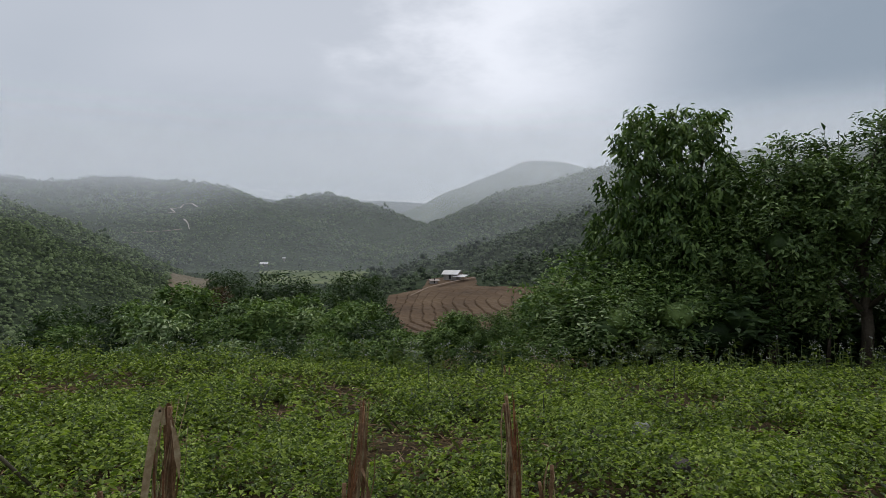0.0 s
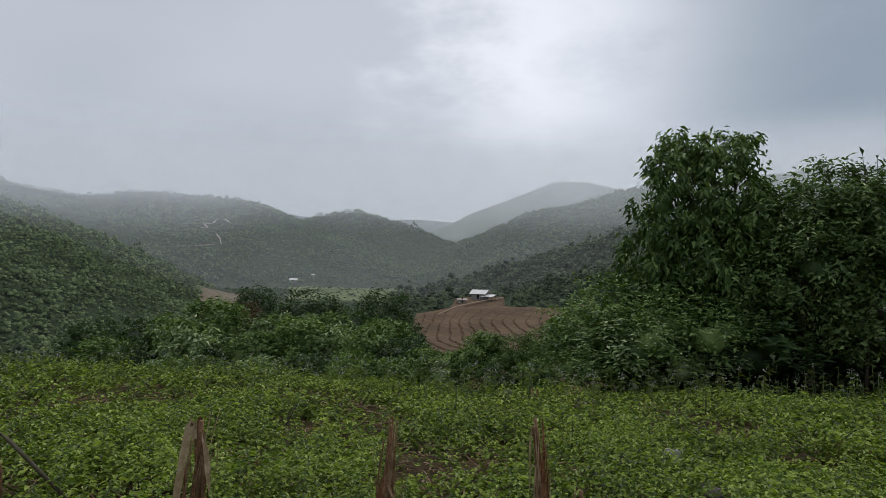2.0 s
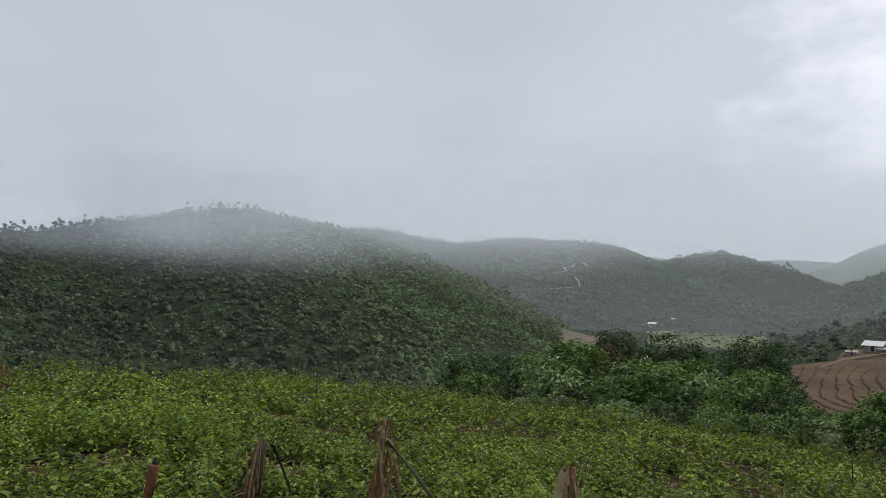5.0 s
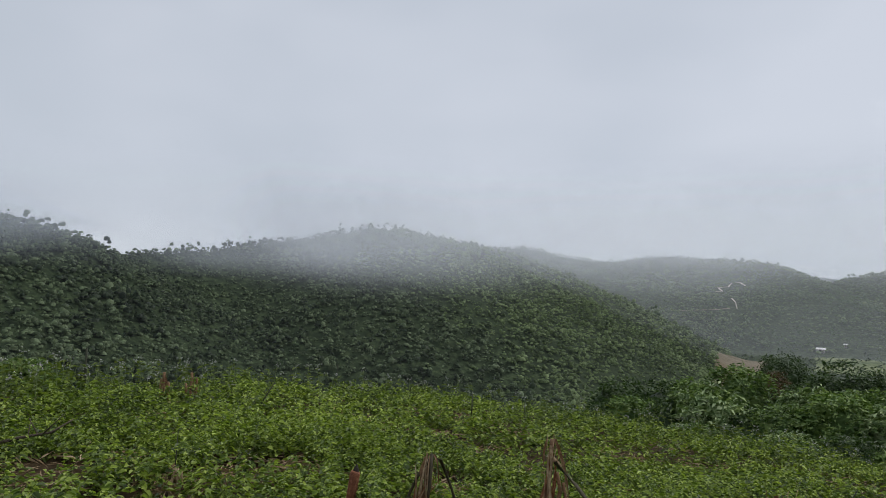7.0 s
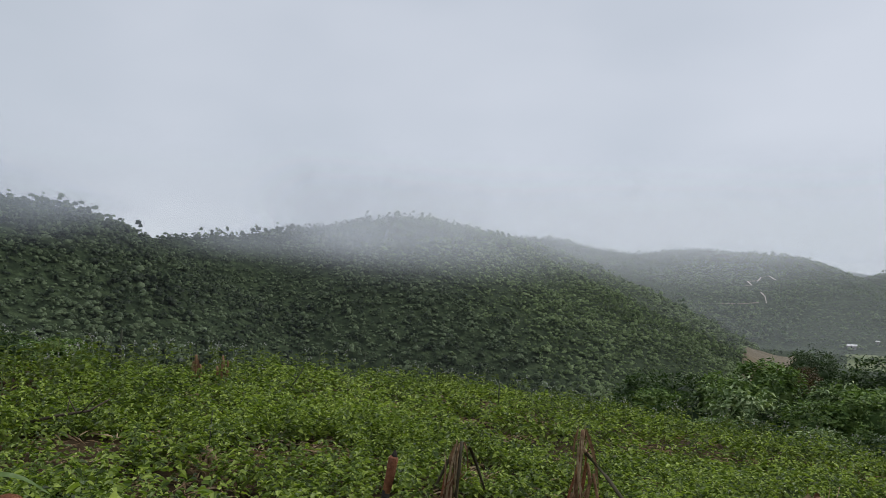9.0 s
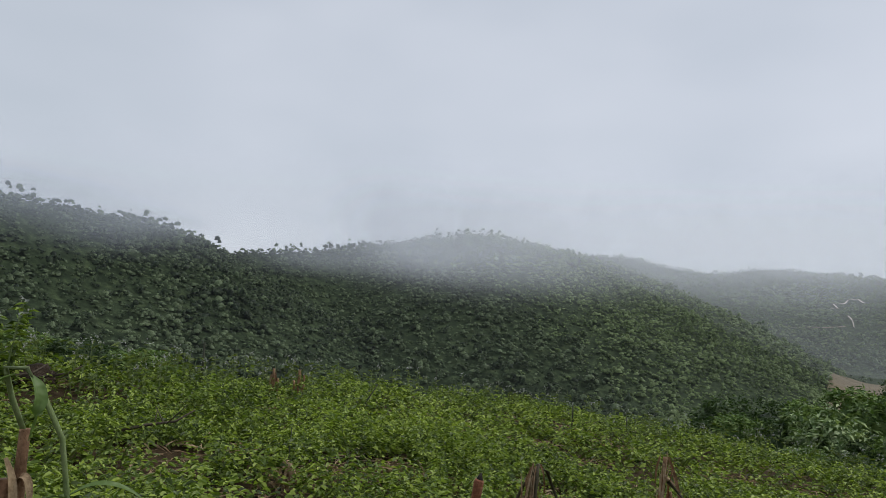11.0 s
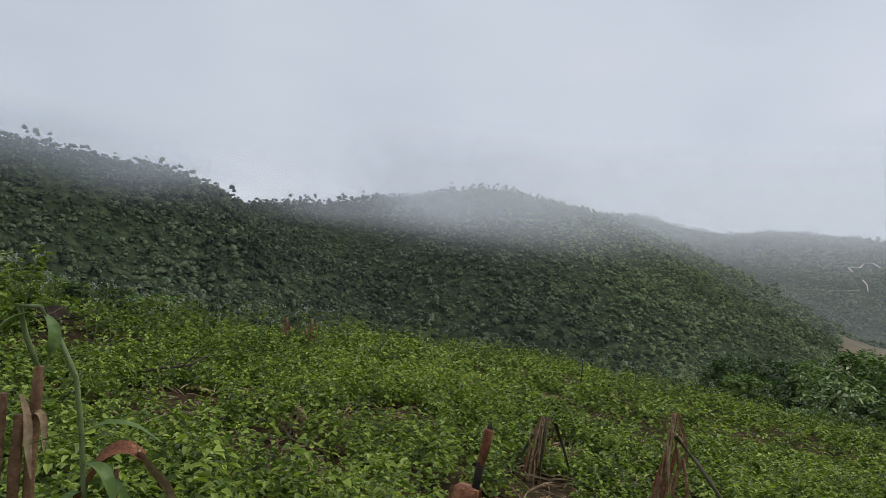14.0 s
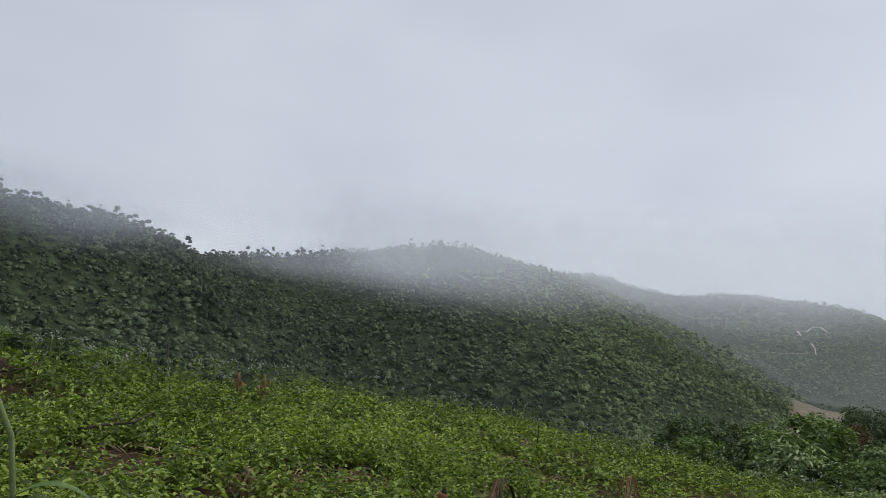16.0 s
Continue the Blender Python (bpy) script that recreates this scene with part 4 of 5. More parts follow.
limb_tree("leafy_tree", "broad bushy tree at the thicket's end", -38.5, 19,
          [(-1.3, 0, 4.6, 1.2), (0.4, 0, 4.9, 1.3), (1.8, 0, 4.2, 1.3), (-0.8, -0.5, 3.0, 1.2), (1.2, -0.5, 2.8, 1.2), (0, 0, 1.6, 1.2)],
          0.15, M_THICKET, 560, 22, 0.42, 0.2, 330, 0.22)
THICKET = [
    (-11.3, 18.5, -0.6, 3.0, K_FINE, "tall green shrub at the foot of the tree"),
    (-13.0, 17.5, -3.2, 2.8, K_FINE_PALE, "leafy shrub at the thicket's edge"),
    (-15.6, 17.5, -1.6, 3.0, K_FINE, "green shrub under the tall tree"),
    (-10.6, 17, -5.4, 2.2, K_FINE, "low leafy shrub at the field's brow"),
    (-16.8, 17.2, -4.9, 2.4, K_FINE_PALE, "low pale shrub under the tall tree"),
    # K_DARK fillers: the hollow's shade is put into their leaf colour
    (-20.2, 17.6, -3.2, 3.0, K_DARK, "dark-leaved shrub, its colour standing for shade under the tall tree"),
    (-24.5, 20.5, -1.0, 3.6, K_DARK, "dark-leaved shrub, its colour standing for shade in the thicket"),
    (-29.5, 21.5, -0.5, 4.0, K_DARK, "dark-leaved shrub, its colour standing for shade in the thicket"),
    (-34.5, 21.5, 0.5, 4.0, K_DARK, "dark-leaved shrub, its colour standing for shade in the thicket"),
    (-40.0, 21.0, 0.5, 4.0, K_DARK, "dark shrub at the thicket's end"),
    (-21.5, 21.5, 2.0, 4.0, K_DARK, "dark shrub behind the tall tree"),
]
UPPER = [
    (88.5, 17, -2.9, 6, K_GREEN, "leafy green shrub beyond the upper brow"),
    (84.5, 16, -3.2, 5, K_PALE, "pale leafy shrub beyond the upper brow"),
    (80.5, 16.5, -3.4, 5, K_GREEN, "green shrub beyond the upper brow"),
    (76.5, 15.5, -3.8, 5, K_DARK, "dark low shrub beyond the upper brow"),
    (72.5, 15, -4.3, 4.5, K_GREEN, "low green shrub beyond the upper brow"),
]
for i, (a, r, e, w, k, lab) in enumerate(UPPER):
    shrub("shrub", k[i % len(k)], lab, a, r, e, r * radians(w), "shrubs beyond the upper brow", i * 71 + 5)
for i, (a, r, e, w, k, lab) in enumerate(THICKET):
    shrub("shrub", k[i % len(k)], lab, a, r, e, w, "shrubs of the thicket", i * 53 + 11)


def bare_twigs():
    """The thin twigs with few dark leaves that stand above the thicket."""
    g = np.random.default_rng(9)
    x, y, z = place(-28.2, 18.4)
    root = tagged(new("sapling"), "thin sapling with sparse dark leaves above the thicket", "sapling")
    root.matrix_basis = pose(x, y, z, 0, 0, -28)
    tips, chunks, base, way = [], [], [], []
    for i in range(11):
        tx = -1.5 + 0.36 * i + g.uniform(-0.15, 0.15)
        th = 5.5 + 0.035 * (i - 2) ** 1.2 if i > 2 else 5.1 + 0.15 * i
        p0, p2 = Vector((0.25 * tx, 0, 2.5)), Vector((tx, g.uniform(-0.4, 0.4), th + g.uniform(-0.2, 0.25)))
        p1 = (p0 + p2) / 2 + Vector((0.1, 0, 0.2))
        part("twig", array_mesh("twig", *tube([p0, p1, p2], [0.02, 0.013, 0.005], 5), M_BARK, True), root)
        for j in range(16):
            t = g.uniform(0.55, 1.02)
            q = p1.lerp(p2, (t - 0.5) * 2) if t > 0.5 else p1
            base.append(tuple(q))
            way.append(g.normal(size=3) + np.array([0, 0, -0.2]))
    part("stem", array_mesh("stem", *tube([(0, 0, -0.2), (0.05, 0, 1.3), (0, 0, 2.7)], [0.05, 0.04, 0.03], 6), M_BARK, True), root)
    n = len(base)
    L = g.uniform(0.12, 0.22, n)
    v, f = leaves(np.array(base), np.array(way), np.tile([0, 0, 1.0], (n, 1)), L, L * 0.45, 0.15, 0.3)
    part("foliage", array_mesh("foliage", v, f, M_SHRUB_DARK), root)


bare_twigs()


# ---------------------------------------------------------------- houses across the valley
def box(bm, x0, x1, y0, y1, z0, z1):
    bmesh.ops.create_cube(bm, size=1, matrix=Matrix.Translation(((x0 + x1) / 2, (y0 + y1) / 2, (z0 + z1) / 2)) @ Matrix.Diagonal((x1 - x0, y1 - y0, z1 - z0, 1)))


def slab(points, thick):
    """A flat roof sheet with thickness through four points."""
    bm = bmesh.new()
    lo = [bm.verts.new(p) for p in points]
    hi = [bm.verts.new((p[0], p[1], p[2] + thick)) for p in points]
    bm.faces.new(lo[::-1])
    bm.faces.new(hi)
    for i in range(4):
        bm.faces.new((lo[i], lo[(i + 1) % 4], hi[(i + 1) % 4], hi[i]))
    return bm


def hut(name, label, az, r, turn, wide, deep, wall_h, roof_mat, lean=False, rise=1.0):
    x, y, z = place(az, r)
    root = tagged(new(name), label, "house")
    root.matrix_basis = pose(x, y, z + 0.4, 0, 0, turn)
    w, d = wide / 2, deep / 2
    for n, b in (("wall", (-w, w, -d, -d + 0.12)), ("wall", (-w, w, d - 0.12, d)), ("wall", (-w, -w + 0.12, -d + 0.12, d - 0.12)), ("wall", (w - 0.12, w, -d + 0.12, d - 0.12))):
        bm = bmesh.new()
        box(bm, *b, -1.0, wall_h)
        part(n, bm_mesh(n, bm, M_BOARD), root)
    # no opening: a near-black slab on the wall paints the dark interior
    bm = bmesh.new()
    box(bm, -w * 0.2, w * 0.15, -d - 0.03, -d - 0.004, 0, 1.9)
    part("door", bm_mesh("door", bm, M_DOOR_SHADE), root, "near-black panel standing for the shade inside a doorway")
    o = 0.7
    ridge_z = wall_h + rise
    part("roof", bm_mesh("roof", slab([(-w - o, -d - o, wall_h - 0.1), (w + o, -d - o, wall_h - 0.1), (w + o, 0, ridge_z), (-w - o, 0, ridge_z)], 0.06), roof_mat), root)
    part("roof", bm_mesh("roof", slab([(-w - o, 0, ridge_z), (w + o, 0, ridge_z), (w + o, d + o, wall_h - 0.1), (-w - o, d + o, wall_h - 0.1)], 0.06), roof_mat), root)
    if lean:
        part("porch_roof", bm_mesh("porch_roof", slab([(w - 1.2, -d - 1.6, wall_h - 1.0), (w + 3.6, -d - 1.2, wall_h - 0.9), (w + 3.6, d * 0.4, wall_h - 0.25), (w - 1.2, d * 0.4, wall_h - 0.15)], 0.06), roof_mat), root)
        for px, py in ((w + 3.3, -d - 1.0), (w - 1.0, -d - 1.4), (w + 3.3, d * 0.3)):
            bm = bmesh.new()
            bmesh.ops.create_cone(bm, cap_ends=True, segments=6, radius1=0.07, radius2=0.06, depth=wall_h + 0.1, matrix=Matrix.Translation((px, py, (wall_h - 1.0) / 2 - 0.45)))
            part("post", bm_mesh("post", bm, M_BARK), root)
    return root


hut("farm_hut", "small farm hut with a pale sheet roof above the terraces", -0.75, 272, -24, 5.4, 4.4, 1.9, M_TIN, True, 1.45)
hut("shed", "low shed with a weathered roof beside the farm hut", 0.75, 264, 20, 2.6, 2.0, 1.0, M_TIN_RUST, False, 0.5)
hut("valley_house", "small distant house with a pale roof on the valley floor", 14.05, 492, 8, 4.6, 4.0, 1.6, M_TIN, False, 0.9)
hut("valley_house", "tiny distant shelter with a pale roof", 12.5, 503, 0, 1.0, 1.2, 1.2, M_TIN, False, 0.4)


def ribbon(name, label, mat, pts, wide, lift, category):
    """A path laid over the land between bearings and distances."""
    P = np.array([polar(*p) for p in pts])
    t = np.linspace(0, len(P) - 1, 14 * (len(P) - 1) + 1)
    q = np.stack([np.interp(t, np.arange(len(P)), P[:, k]) for k in (0, 1)], -1)
    d = np.gradient(q, axis=0)
    d /= np.linalg.norm(d, axis=1, keepdims=True)
    nrm = np.stack([-d[:, 1], d[:, 0]], -1)
    w = wide * (0.75 + 0.45 * lattice(t * 1.3, t * 0, 51))[:, None]
    a, b = q + nrm * w, q - nrm * w
    v = np.concatenate([np.concatenate([s, (height(s[:, 0], s[:, 1]) + lift)[:, None]], 1) for s in (a, b)])
    n = len(q)
    i = np.arange(n - 1)
    tagged(new(name, array_mesh(name, v, np.stack([i, i + 1, i + 1 + n, i + n], -1), mat)), label, category, kind="structure")


ribbon("footpath", "trodden earth footpath up to the farm hut", M_PATH, [(2.6, 238), (1.2, 252), (-0.6, 262), (-2.6, 272)], 0.5, 1.1, "path")


ribbon("road_cut", "bare pale earth road cut zigzagging up the far hill", M_SCAR, ROAD_LOW, 0.7, 1.5, "road")
ribbon("road_cut", "bare pale earth road cut near the top of the far hill", M_SCAR, ROAD_HIGH, 0.8, 1.5, "road")
ribbon("hill_track", "faint earth track crossing the far hillside", M_PATH, TRACK, 0.7, 1.5, "road")


# ---------------------------------------------------------------- the field
GAPS = [(21.2, 3.3, 0.3), (7.0, 3.5, 0.3), (-5.8, 4.4, 0.3), (35.4, 5.6, 0.35), (53.0, 2.8, 0.25), (29.2, 8.4, 0.55), (13.5, 9.1, 0.4), (4.2, 6.9, 0.5), (16.4, 6.7, 0.4), (2.0, 6.0, 0.35), (-18, 6.6, 0.25), (33.9, 6.6, 0.35), (44.9, 6.2, 0.4), (44.5, 5.5, 0.35), (59.7, 7.1, 0.3), (70.2, 7.1, 0.45), (62.7, 6.6, 0.25), (79.6, 10.2, 0.4), (25.5, 5.9, 0.3), (72.8, 6.3, 0.35), (54.3, 7.8, 0.3), (8.0, 11.5, 0.5), (42.0, 13.0, 0.5)]


_g = np.random.default_rng(99)
GAPS += [(float(a), float(r), float(w)) for a, r, w in zip(_g.uniform(-40, 95, 60), np.sqrt(_g.uniform(9, 190, 60)), _g.uniform(0.15, 0.5, 60))]


def field_spots(n, r0, r1, az0, az1, seed, thin=0.0):
    g = np.random.default_rng(seed)
    a = np.radians(g.uniform(az0, az1, n))
    r = np.sqrt(g.uniform(r0 * r0, r1 * r1, n))
    x, y = -np.sin(a) * r, np.cos(a) * r
    keep = np.ones(n, bool)
    for ga, gr, gs in GAPS:
        cx, cy = polar(ga, gr)
        keep &= np.hypot(x - cx, y - cy) > gs * (0.6 + 0.5 * g.uniform(0, 1, n))
    dens = 0.5 + 0.5 * lattice(x * 0.9, y * 0.9, 61) + 0.35 * lattice(x * 2.3, y * 2.3, 62)
    keep &= g.uniform(0, 1, n) < dens * 1.35 + 0.15 - thin
    edge = field_edge(np.degrees(a))
    keep &= r < edge + 1.2
    x, y = x[keep], y[keep]
    return np.stack([x, y, height(x, y)], -1), g


def crop(name, label, n, r0, r1, az0, az1, tall, leaf, per, mat, seed, width=0.66, thin=0.0):
    """Leafy plants: broad leaves held out flat in loose tiers, the largest ones half way up."""
    p, g = field_spots(n, r0, r1, az0, az1, seed, thin)
    m = len(p)
    h = tall * g.uniform(0.45, 1.25, m) * (1 + 0.45 * lattice(p[:, 0] * 0.7, p[:, 1] * 0.7, 63))
    k = np.repeat(np.arange(m), per)
    q = g.uniform(0, 1, m * per) ** 0.7
    w = g.uniform(0, 2 * np.pi, m * per)
    out = np.stack([np.cos(w), np.sin(w), np.zeros_like(w)], -1)
    base = p[k] + out * (0.01 + leaf * 1.1 * g.uniform(0, 1, m * per) * (1.25 - q))[:, None]
    base[:, 2] += h[k] * (0.2 + 0.8 * q)
    way = out + np.stack([np.zeros_like(w), np.zeros_like(w), g.uniform(-0.25, 0.35, m * per) * q], -1)
    L = leaf * g.uniform(0.6, 1.3, m * per) * (1.15 - 0.4 * q) * g.uniform(0.75, 1.25, m)[k]
    v, f = ovate_leaves(base, way, np.array([0, 0, 1.0]) + g.normal(size=(m * per, 3)) * 0.35, L, L * width, 0.25, 0.32)
    tagged(new(name, array_mesh(name, v, f, mat)), label, "crop", kind="stuff")


crop("crop_plants", "low leafy bright green crop covering the near field", 5800, 2.4, 6.0, -42, 96, 0.29, 0.046, 18, M_CROP, 71)
crop("crop_plants", "low leafy bright green crop covering the middle of the field", 9800, 5.9, 9.5, -42, 96, 0.30, 0.057, 12, M_CROP, 70)
crop("far_crop", "low leafy green crop up to the field's brow", 21000, 9.0, 18.5, -46, 98, 0.29, 0.078, 9, M_CROP, 72)
crop("weeds", "darker low weeds between the crop plants", 7000, 2.4, 13, -42, 96, 0.12, 0.055, 7, M_WEED, 73, 0.5, 0.1)
crop("tall_crop", "taller leafy plants of the upper field", 1500, 2.6, 10, 44, 96, 0.42, 0.06, 20, M_CROP, 74)
crop("rear_crop", "low leafy crop continuing on the near side of the field", 3200, 0.7, 7.0, 96, 318, 0.28, 0.07, 7, M_CROP, 78)
crop("near_crop", "low leafy crop at the nearest edge of the field", 900, 0.7, 2.5, -42, 96, 0.26, 0.065, 9, M_CROP, 79)


def dry_litter():
    p, g = field_spots(3200, 2.4, 12, -42, 96, 75, 0.3)
    extra = []
    for ga, gr, gs in GAPS:
        c = np.array(polar(ga, gr))
        e = c + g.normal(size=(60, 2)) * gs * 0.6
        extra.append(np.concatenate([e, height(e[:, 0], e[:, 1])[:, None]], 1))
    p = np.concatenate([p] + extra)
    n = len(p)
    w = g.uniform(0, 6.28, n)
    p[:, 2] += g.uniform(0.01, 0.09, n)
    way = np.stack([np.cos(w), np.sin(w), g.uniform(-0.15, 0.35, n)], -1)
    L = g.uniform(0.08, 0.28, n)
    v, f = leaves(p, way, np.array([0, 0, 1.0]) + g.normal(size=(n, 3)) * 0.5, L, np.full(n, 0.014), 0.3, 0.1)
    tagged(new("dry_litter", array_mesh("dry_litter", v, f, M_STRAW_PALE)), "dry brown maize litter lying between the plants", "litter", kind="stuff")


def grass_blades():
    p, g = field_spots(9000, 2.4, 14, -42, 96, 76)
    n = len(p)
    w = g.uniform(0, 6.28, n)
    way = np.stack([np.cos(w) * 0.5, np.sin(w) * 0.5, g.uniform(0.5, 1.2, n)], -1)
    L = g.uniform(0.12, 0.34, n)
    v, f = leaves(p, way, np.stack([np.cos(w), np.sin(w), np.zeros(n)], -1) + 0.1, L, np.full(n, 0.009), 0.2, -0.25)
    tagged(new("grass_blades", array_mesh("grass_blades", v, f, M_WEED)), "thin grass blades among the crop", "grass", kind="stuff")


def flowering_weeds():
    """Tall weeds with pale fluffy heads along the brow of the field."""
    g = np.random.default_rng(77)
    n = 620
    a = g.uniform(-44, 96, n)
    r = field_edge(a) + g.uniform(-1.2, 1.8, n)
    x, y = -np.sin(np.radians(a)) * r, np.cos(np.radians(a)) * r
    z = height(x, y)
    sv, lv, ll, fv = [], [], [], []
    for i in range(n):
        h = g.uniform(0.3, 0.62) * (1.25 if a[i] < 10 else 1.0)
        top = np.array([x[i] + g.uniform(-0.1, 0.1), y[i] + g.uniform(-0.1, 0.1), z[i] + h])
        sv.append(tube([(x[i], y[i], z[i] - 0.03), tuple(top)], [0.006, 0.003], 3))
        for j in range(7):
            t = g.uniform(0.2, 0.95)
            lv.append(np.array([x[i], y[i], z[i]]) * (1 - t) + top * t)
            ll.append(np.append(g.normal(size=2), g.uniform(-0.3, 0.5)))
        if g.uniform() < 0.62:
            for j in range(7):
                fv.append(top + g.normal(size=3) * np.array([0.03, 0.03, 0.022]))
    root = tagged(new("flowering_weeds"), "tall weeds with pale fluffy flower heads along the brow", "weeds", kind="stuff")
    part("stems", array_mesh("stems", *join(sv), M_GREEN_STEM), root)
    k = len(lv)
    v, f = leaves(np.array(lv), np.array(ll), np.array([0, 0, 1.0]) + g.normal(size=(k, 3)) * 0.2, g.uniform(0.07, 0.15, k), g.uniform(0.03, 0.06, k))
    part("foliage", array_mesh("foliage", v, f, M_WEED), root)
    k = len(fv)
    v, f = leaves(np.array(fv), g.normal(size=(k, 3)), g.normal(size=(k, 3)), g.uniform(0.018, 0.035, k), g.uniform(0.018, 0.03, k), 0.4)
    part("flower_heads", array_mesh("flower_heads", v, f, M_FLOWER), root)


dry_litter()
grass_blades()
flowering_weeds()


# ---------------------------------------------------------------- maize stubble, sticks and stones
def strip(points, widths, twist=0.0, fold=0.25, upright=False):
    """A leaf blade of two halves along points; upright ones hang with their faces outwards."""
    pts = [Vector(p) for p in points]
    widths = list(widths)
    for turn in range(2):
        # corners cut twice, so that the blade bends softly
        p2, w2 = [pts[0]], [widths[0]]
        for i in range(len(pts) - 1):
            p2 += [pts[i].lerp(pts[i + 1], 0.25), pts[i].lerp(pts[i + 1], 0.75)]
            w2 += [widths[i] * 0.75 + widths[i + 1] * 0.25, widths[i] * 0.25 + widths[i + 1] * 0.75]
        pts, widths = p2 + [pts[-1]], w2 + [widths[-1]]
    twist *= 0.25
    v, f = [], []
    for i, p in enumerate(pts):
        d = (pts[min(i + 1, len(pts) - 1)] - pts[max(i - 1, 0)]).normalized()
        s = d.cross(Vector((0, -1, 0)) if upright else Vector((0, 0, 1)))
        s = s.normalized() if s.length > 1e-3 else Vector((1, 0, 0))
        s.rotate(Matrix.Rotation(twist * i, 3, d))
        nrm = s.cross(d)
        v += [p + s * widths[i] / 2 + nrm * widths[i] * fold, p, p - s * widths[i] / 2 + nrm * widths[i] * fold]
    for i in range(len(pts) - 1):
        for k in (0, 1):
            f.append((i * 3 + k, i * 3 + k + 1, i * 3 + k + 4, i * 3 + k + 3))
    return np.array([tuple(q) for q in v]), np.array(f)


def maize_stub(label, az, r, top_el, stalks, rags, seed, lean=(0, 0), thick=0.016, mats=(M_STRAW, M_STRAW_PALE), folded=False, spread=0.05, bundle=0):
    """Cut maize: short jointed stalks standing close, with ragged dry sheaths hanging from them."""
    g = np.random.default_rng(seed)
    x, y, z = place(az, r)
    top = EYE + r * math.tan(radians(top_el)) - z
    root = tagged(new("maize_stub"), label, "maize stub", "maize stubs")
    root.matrix_basis = pose(x, y, z, 0, 0, az)
    for i in range(stalks):
        h = top * (1.0 if i == 0 else g.uniform(0.6, 0.97))
        bx, by = (0, 0) if i == 0 else (g.uniform(-spread, spread), g.uniform(-0.04, 0.04))
        tx, ty = bx + lean[0] * h + g.uniform(-0.05, 0.05) * (i > 0), by + lean[1] * h
        k = 9
        pts = [(bx + (tx - bx) * q + 0.006 * math.sin(q * 9 + i), by + (ty - by) * q, -0.06 + (h + 0.06) * q) for q in np.linspace(0, 1, k)]
        rad = [thick * (1.22 if j % 3 == 0 else 1.0) * (1 - 0.2 * j / k) for j in range(k)]
        part("stalk", array_mesh("stalk", *tube(pts, rad, 8), mats[0], True), root)
    for i in range(rags):
        # sheaths: curled strips that cling to the stalks and hang outwards
        h = top * (1 - 0.7 * g.uniform(0, 1) ** 1.4)
        a = g.uniform(0, 6.28)
        o = Vector((math.cos(a), math.sin(a), 0))
        b = Vector((lean[0] * h, lean[1] * h, h)) + o * g.uniform(0.006, 0.03)
        L = min(g.uniform(0.15, 0.45), h + 0.03)
        out = g.uniform(-0.02, 0.05) if g.uniform() < 0.7 else g.uniform(0.05, 0.13)
        q = [b + o * 0.01 + Vector((0, 0, 0.02)), b - Vector((0, 0, L * 0.3)) + o * (0.015 + out * 0.4), b - Vector((0, 0, L * 0.65)) + o * out * 0.8, b - Vector((0, 0, L)) + o * out]
        w0 = g.uniform(0.006, 0.014) if g.uniform() < 0.5 else g.uniform(0.018, 0.036)
        part("dry_leaf", array_mesh("dry_leaf", *strip(q, [w0 * 0.6, w0, w0 * 0.8, 0.003], g.uniform(-1.2, 1.2), 0.35, True), mats[1] if g.uniform() < 0.45 else mats[0], True), root)
    for i in range(rags // 3):
        # loose fibres that stand up past the cut and flare
        h0, h1 = top * g.uniform(0.3, 0.7), top * g.uniform(0.85, 1.06)
        c0, c1 = g.normal(size=2) * 0.02, g.normal(size=2) * 0.04
        p0 = (lean[0] * h0 + c0[0], lean[1] * h0 + c0[1], h0)
        p2 = (lean[0] * h1 + c1[0], lean[1] * h1 + c1[1], h1)
        mid = tuple((p0[k] + p2[k]) / 2 + g.normal() * 0.012 for k in range(3))
        th = g.uniform(0.002, 0.005)
        part("fibre", array_mesh("fibre", *tube([p0, mid, p2], [th, th, th * 0.5], 4), mats[1] if g.uniform() < 0.55 else mats[0], True), root)
    for i in range(bundle):
        # long withered sheaths that wrap the stalks from the ground up
        h1 = top * g.uniform(0.62, 1.05)
        x0, x1, y0 = g.uniform(-0.1, 0.07), g.normal() * 0.042, g.uniform(-0.05, 0.03)
        q = [(x0, y0, -0.03), (x0 * 0.8 + lean[0] * h1 * 0.3 + g.normal() * 0.022, y0, h1 * 0.33), (x1 * 0.8 + lean[0] * h1 * 0.66 + g.normal() * 0.022, y0 * 0.8, h1 * 0.68), (x1 + lean[0] * h1, y0 * 0.6, h1)]
        w0 = g.uniform(0.007, 0.024)
        part("sheath", array_mesh("sheath", *strip(q, [w0 * 0.7, w0, w0 * 0.9, 0.004], g.uniform(-0.6, 0.6), 0.35, True), (mats[1], mats[0], M_STRAW_RED)[i % 3], True), root)
    if folded:
        q = [(0.03, -0.03, top * 0.93), (0.015, -0.035, top * 1.03), (-0.02, -0.04, top * 0.85), (-0.07, -0.05, top * 0.5), (-0.1, -0.06, top * 0.1)]
        part("folded_leaf", array_mesh("folded_leaf", *strip(q, [0.02, 0.034, 0.036, 0.03, 0.012], 0.1, 0.25, True), M_STRAW_PALE, True), root, "pale dry leaf folded down")
    return root


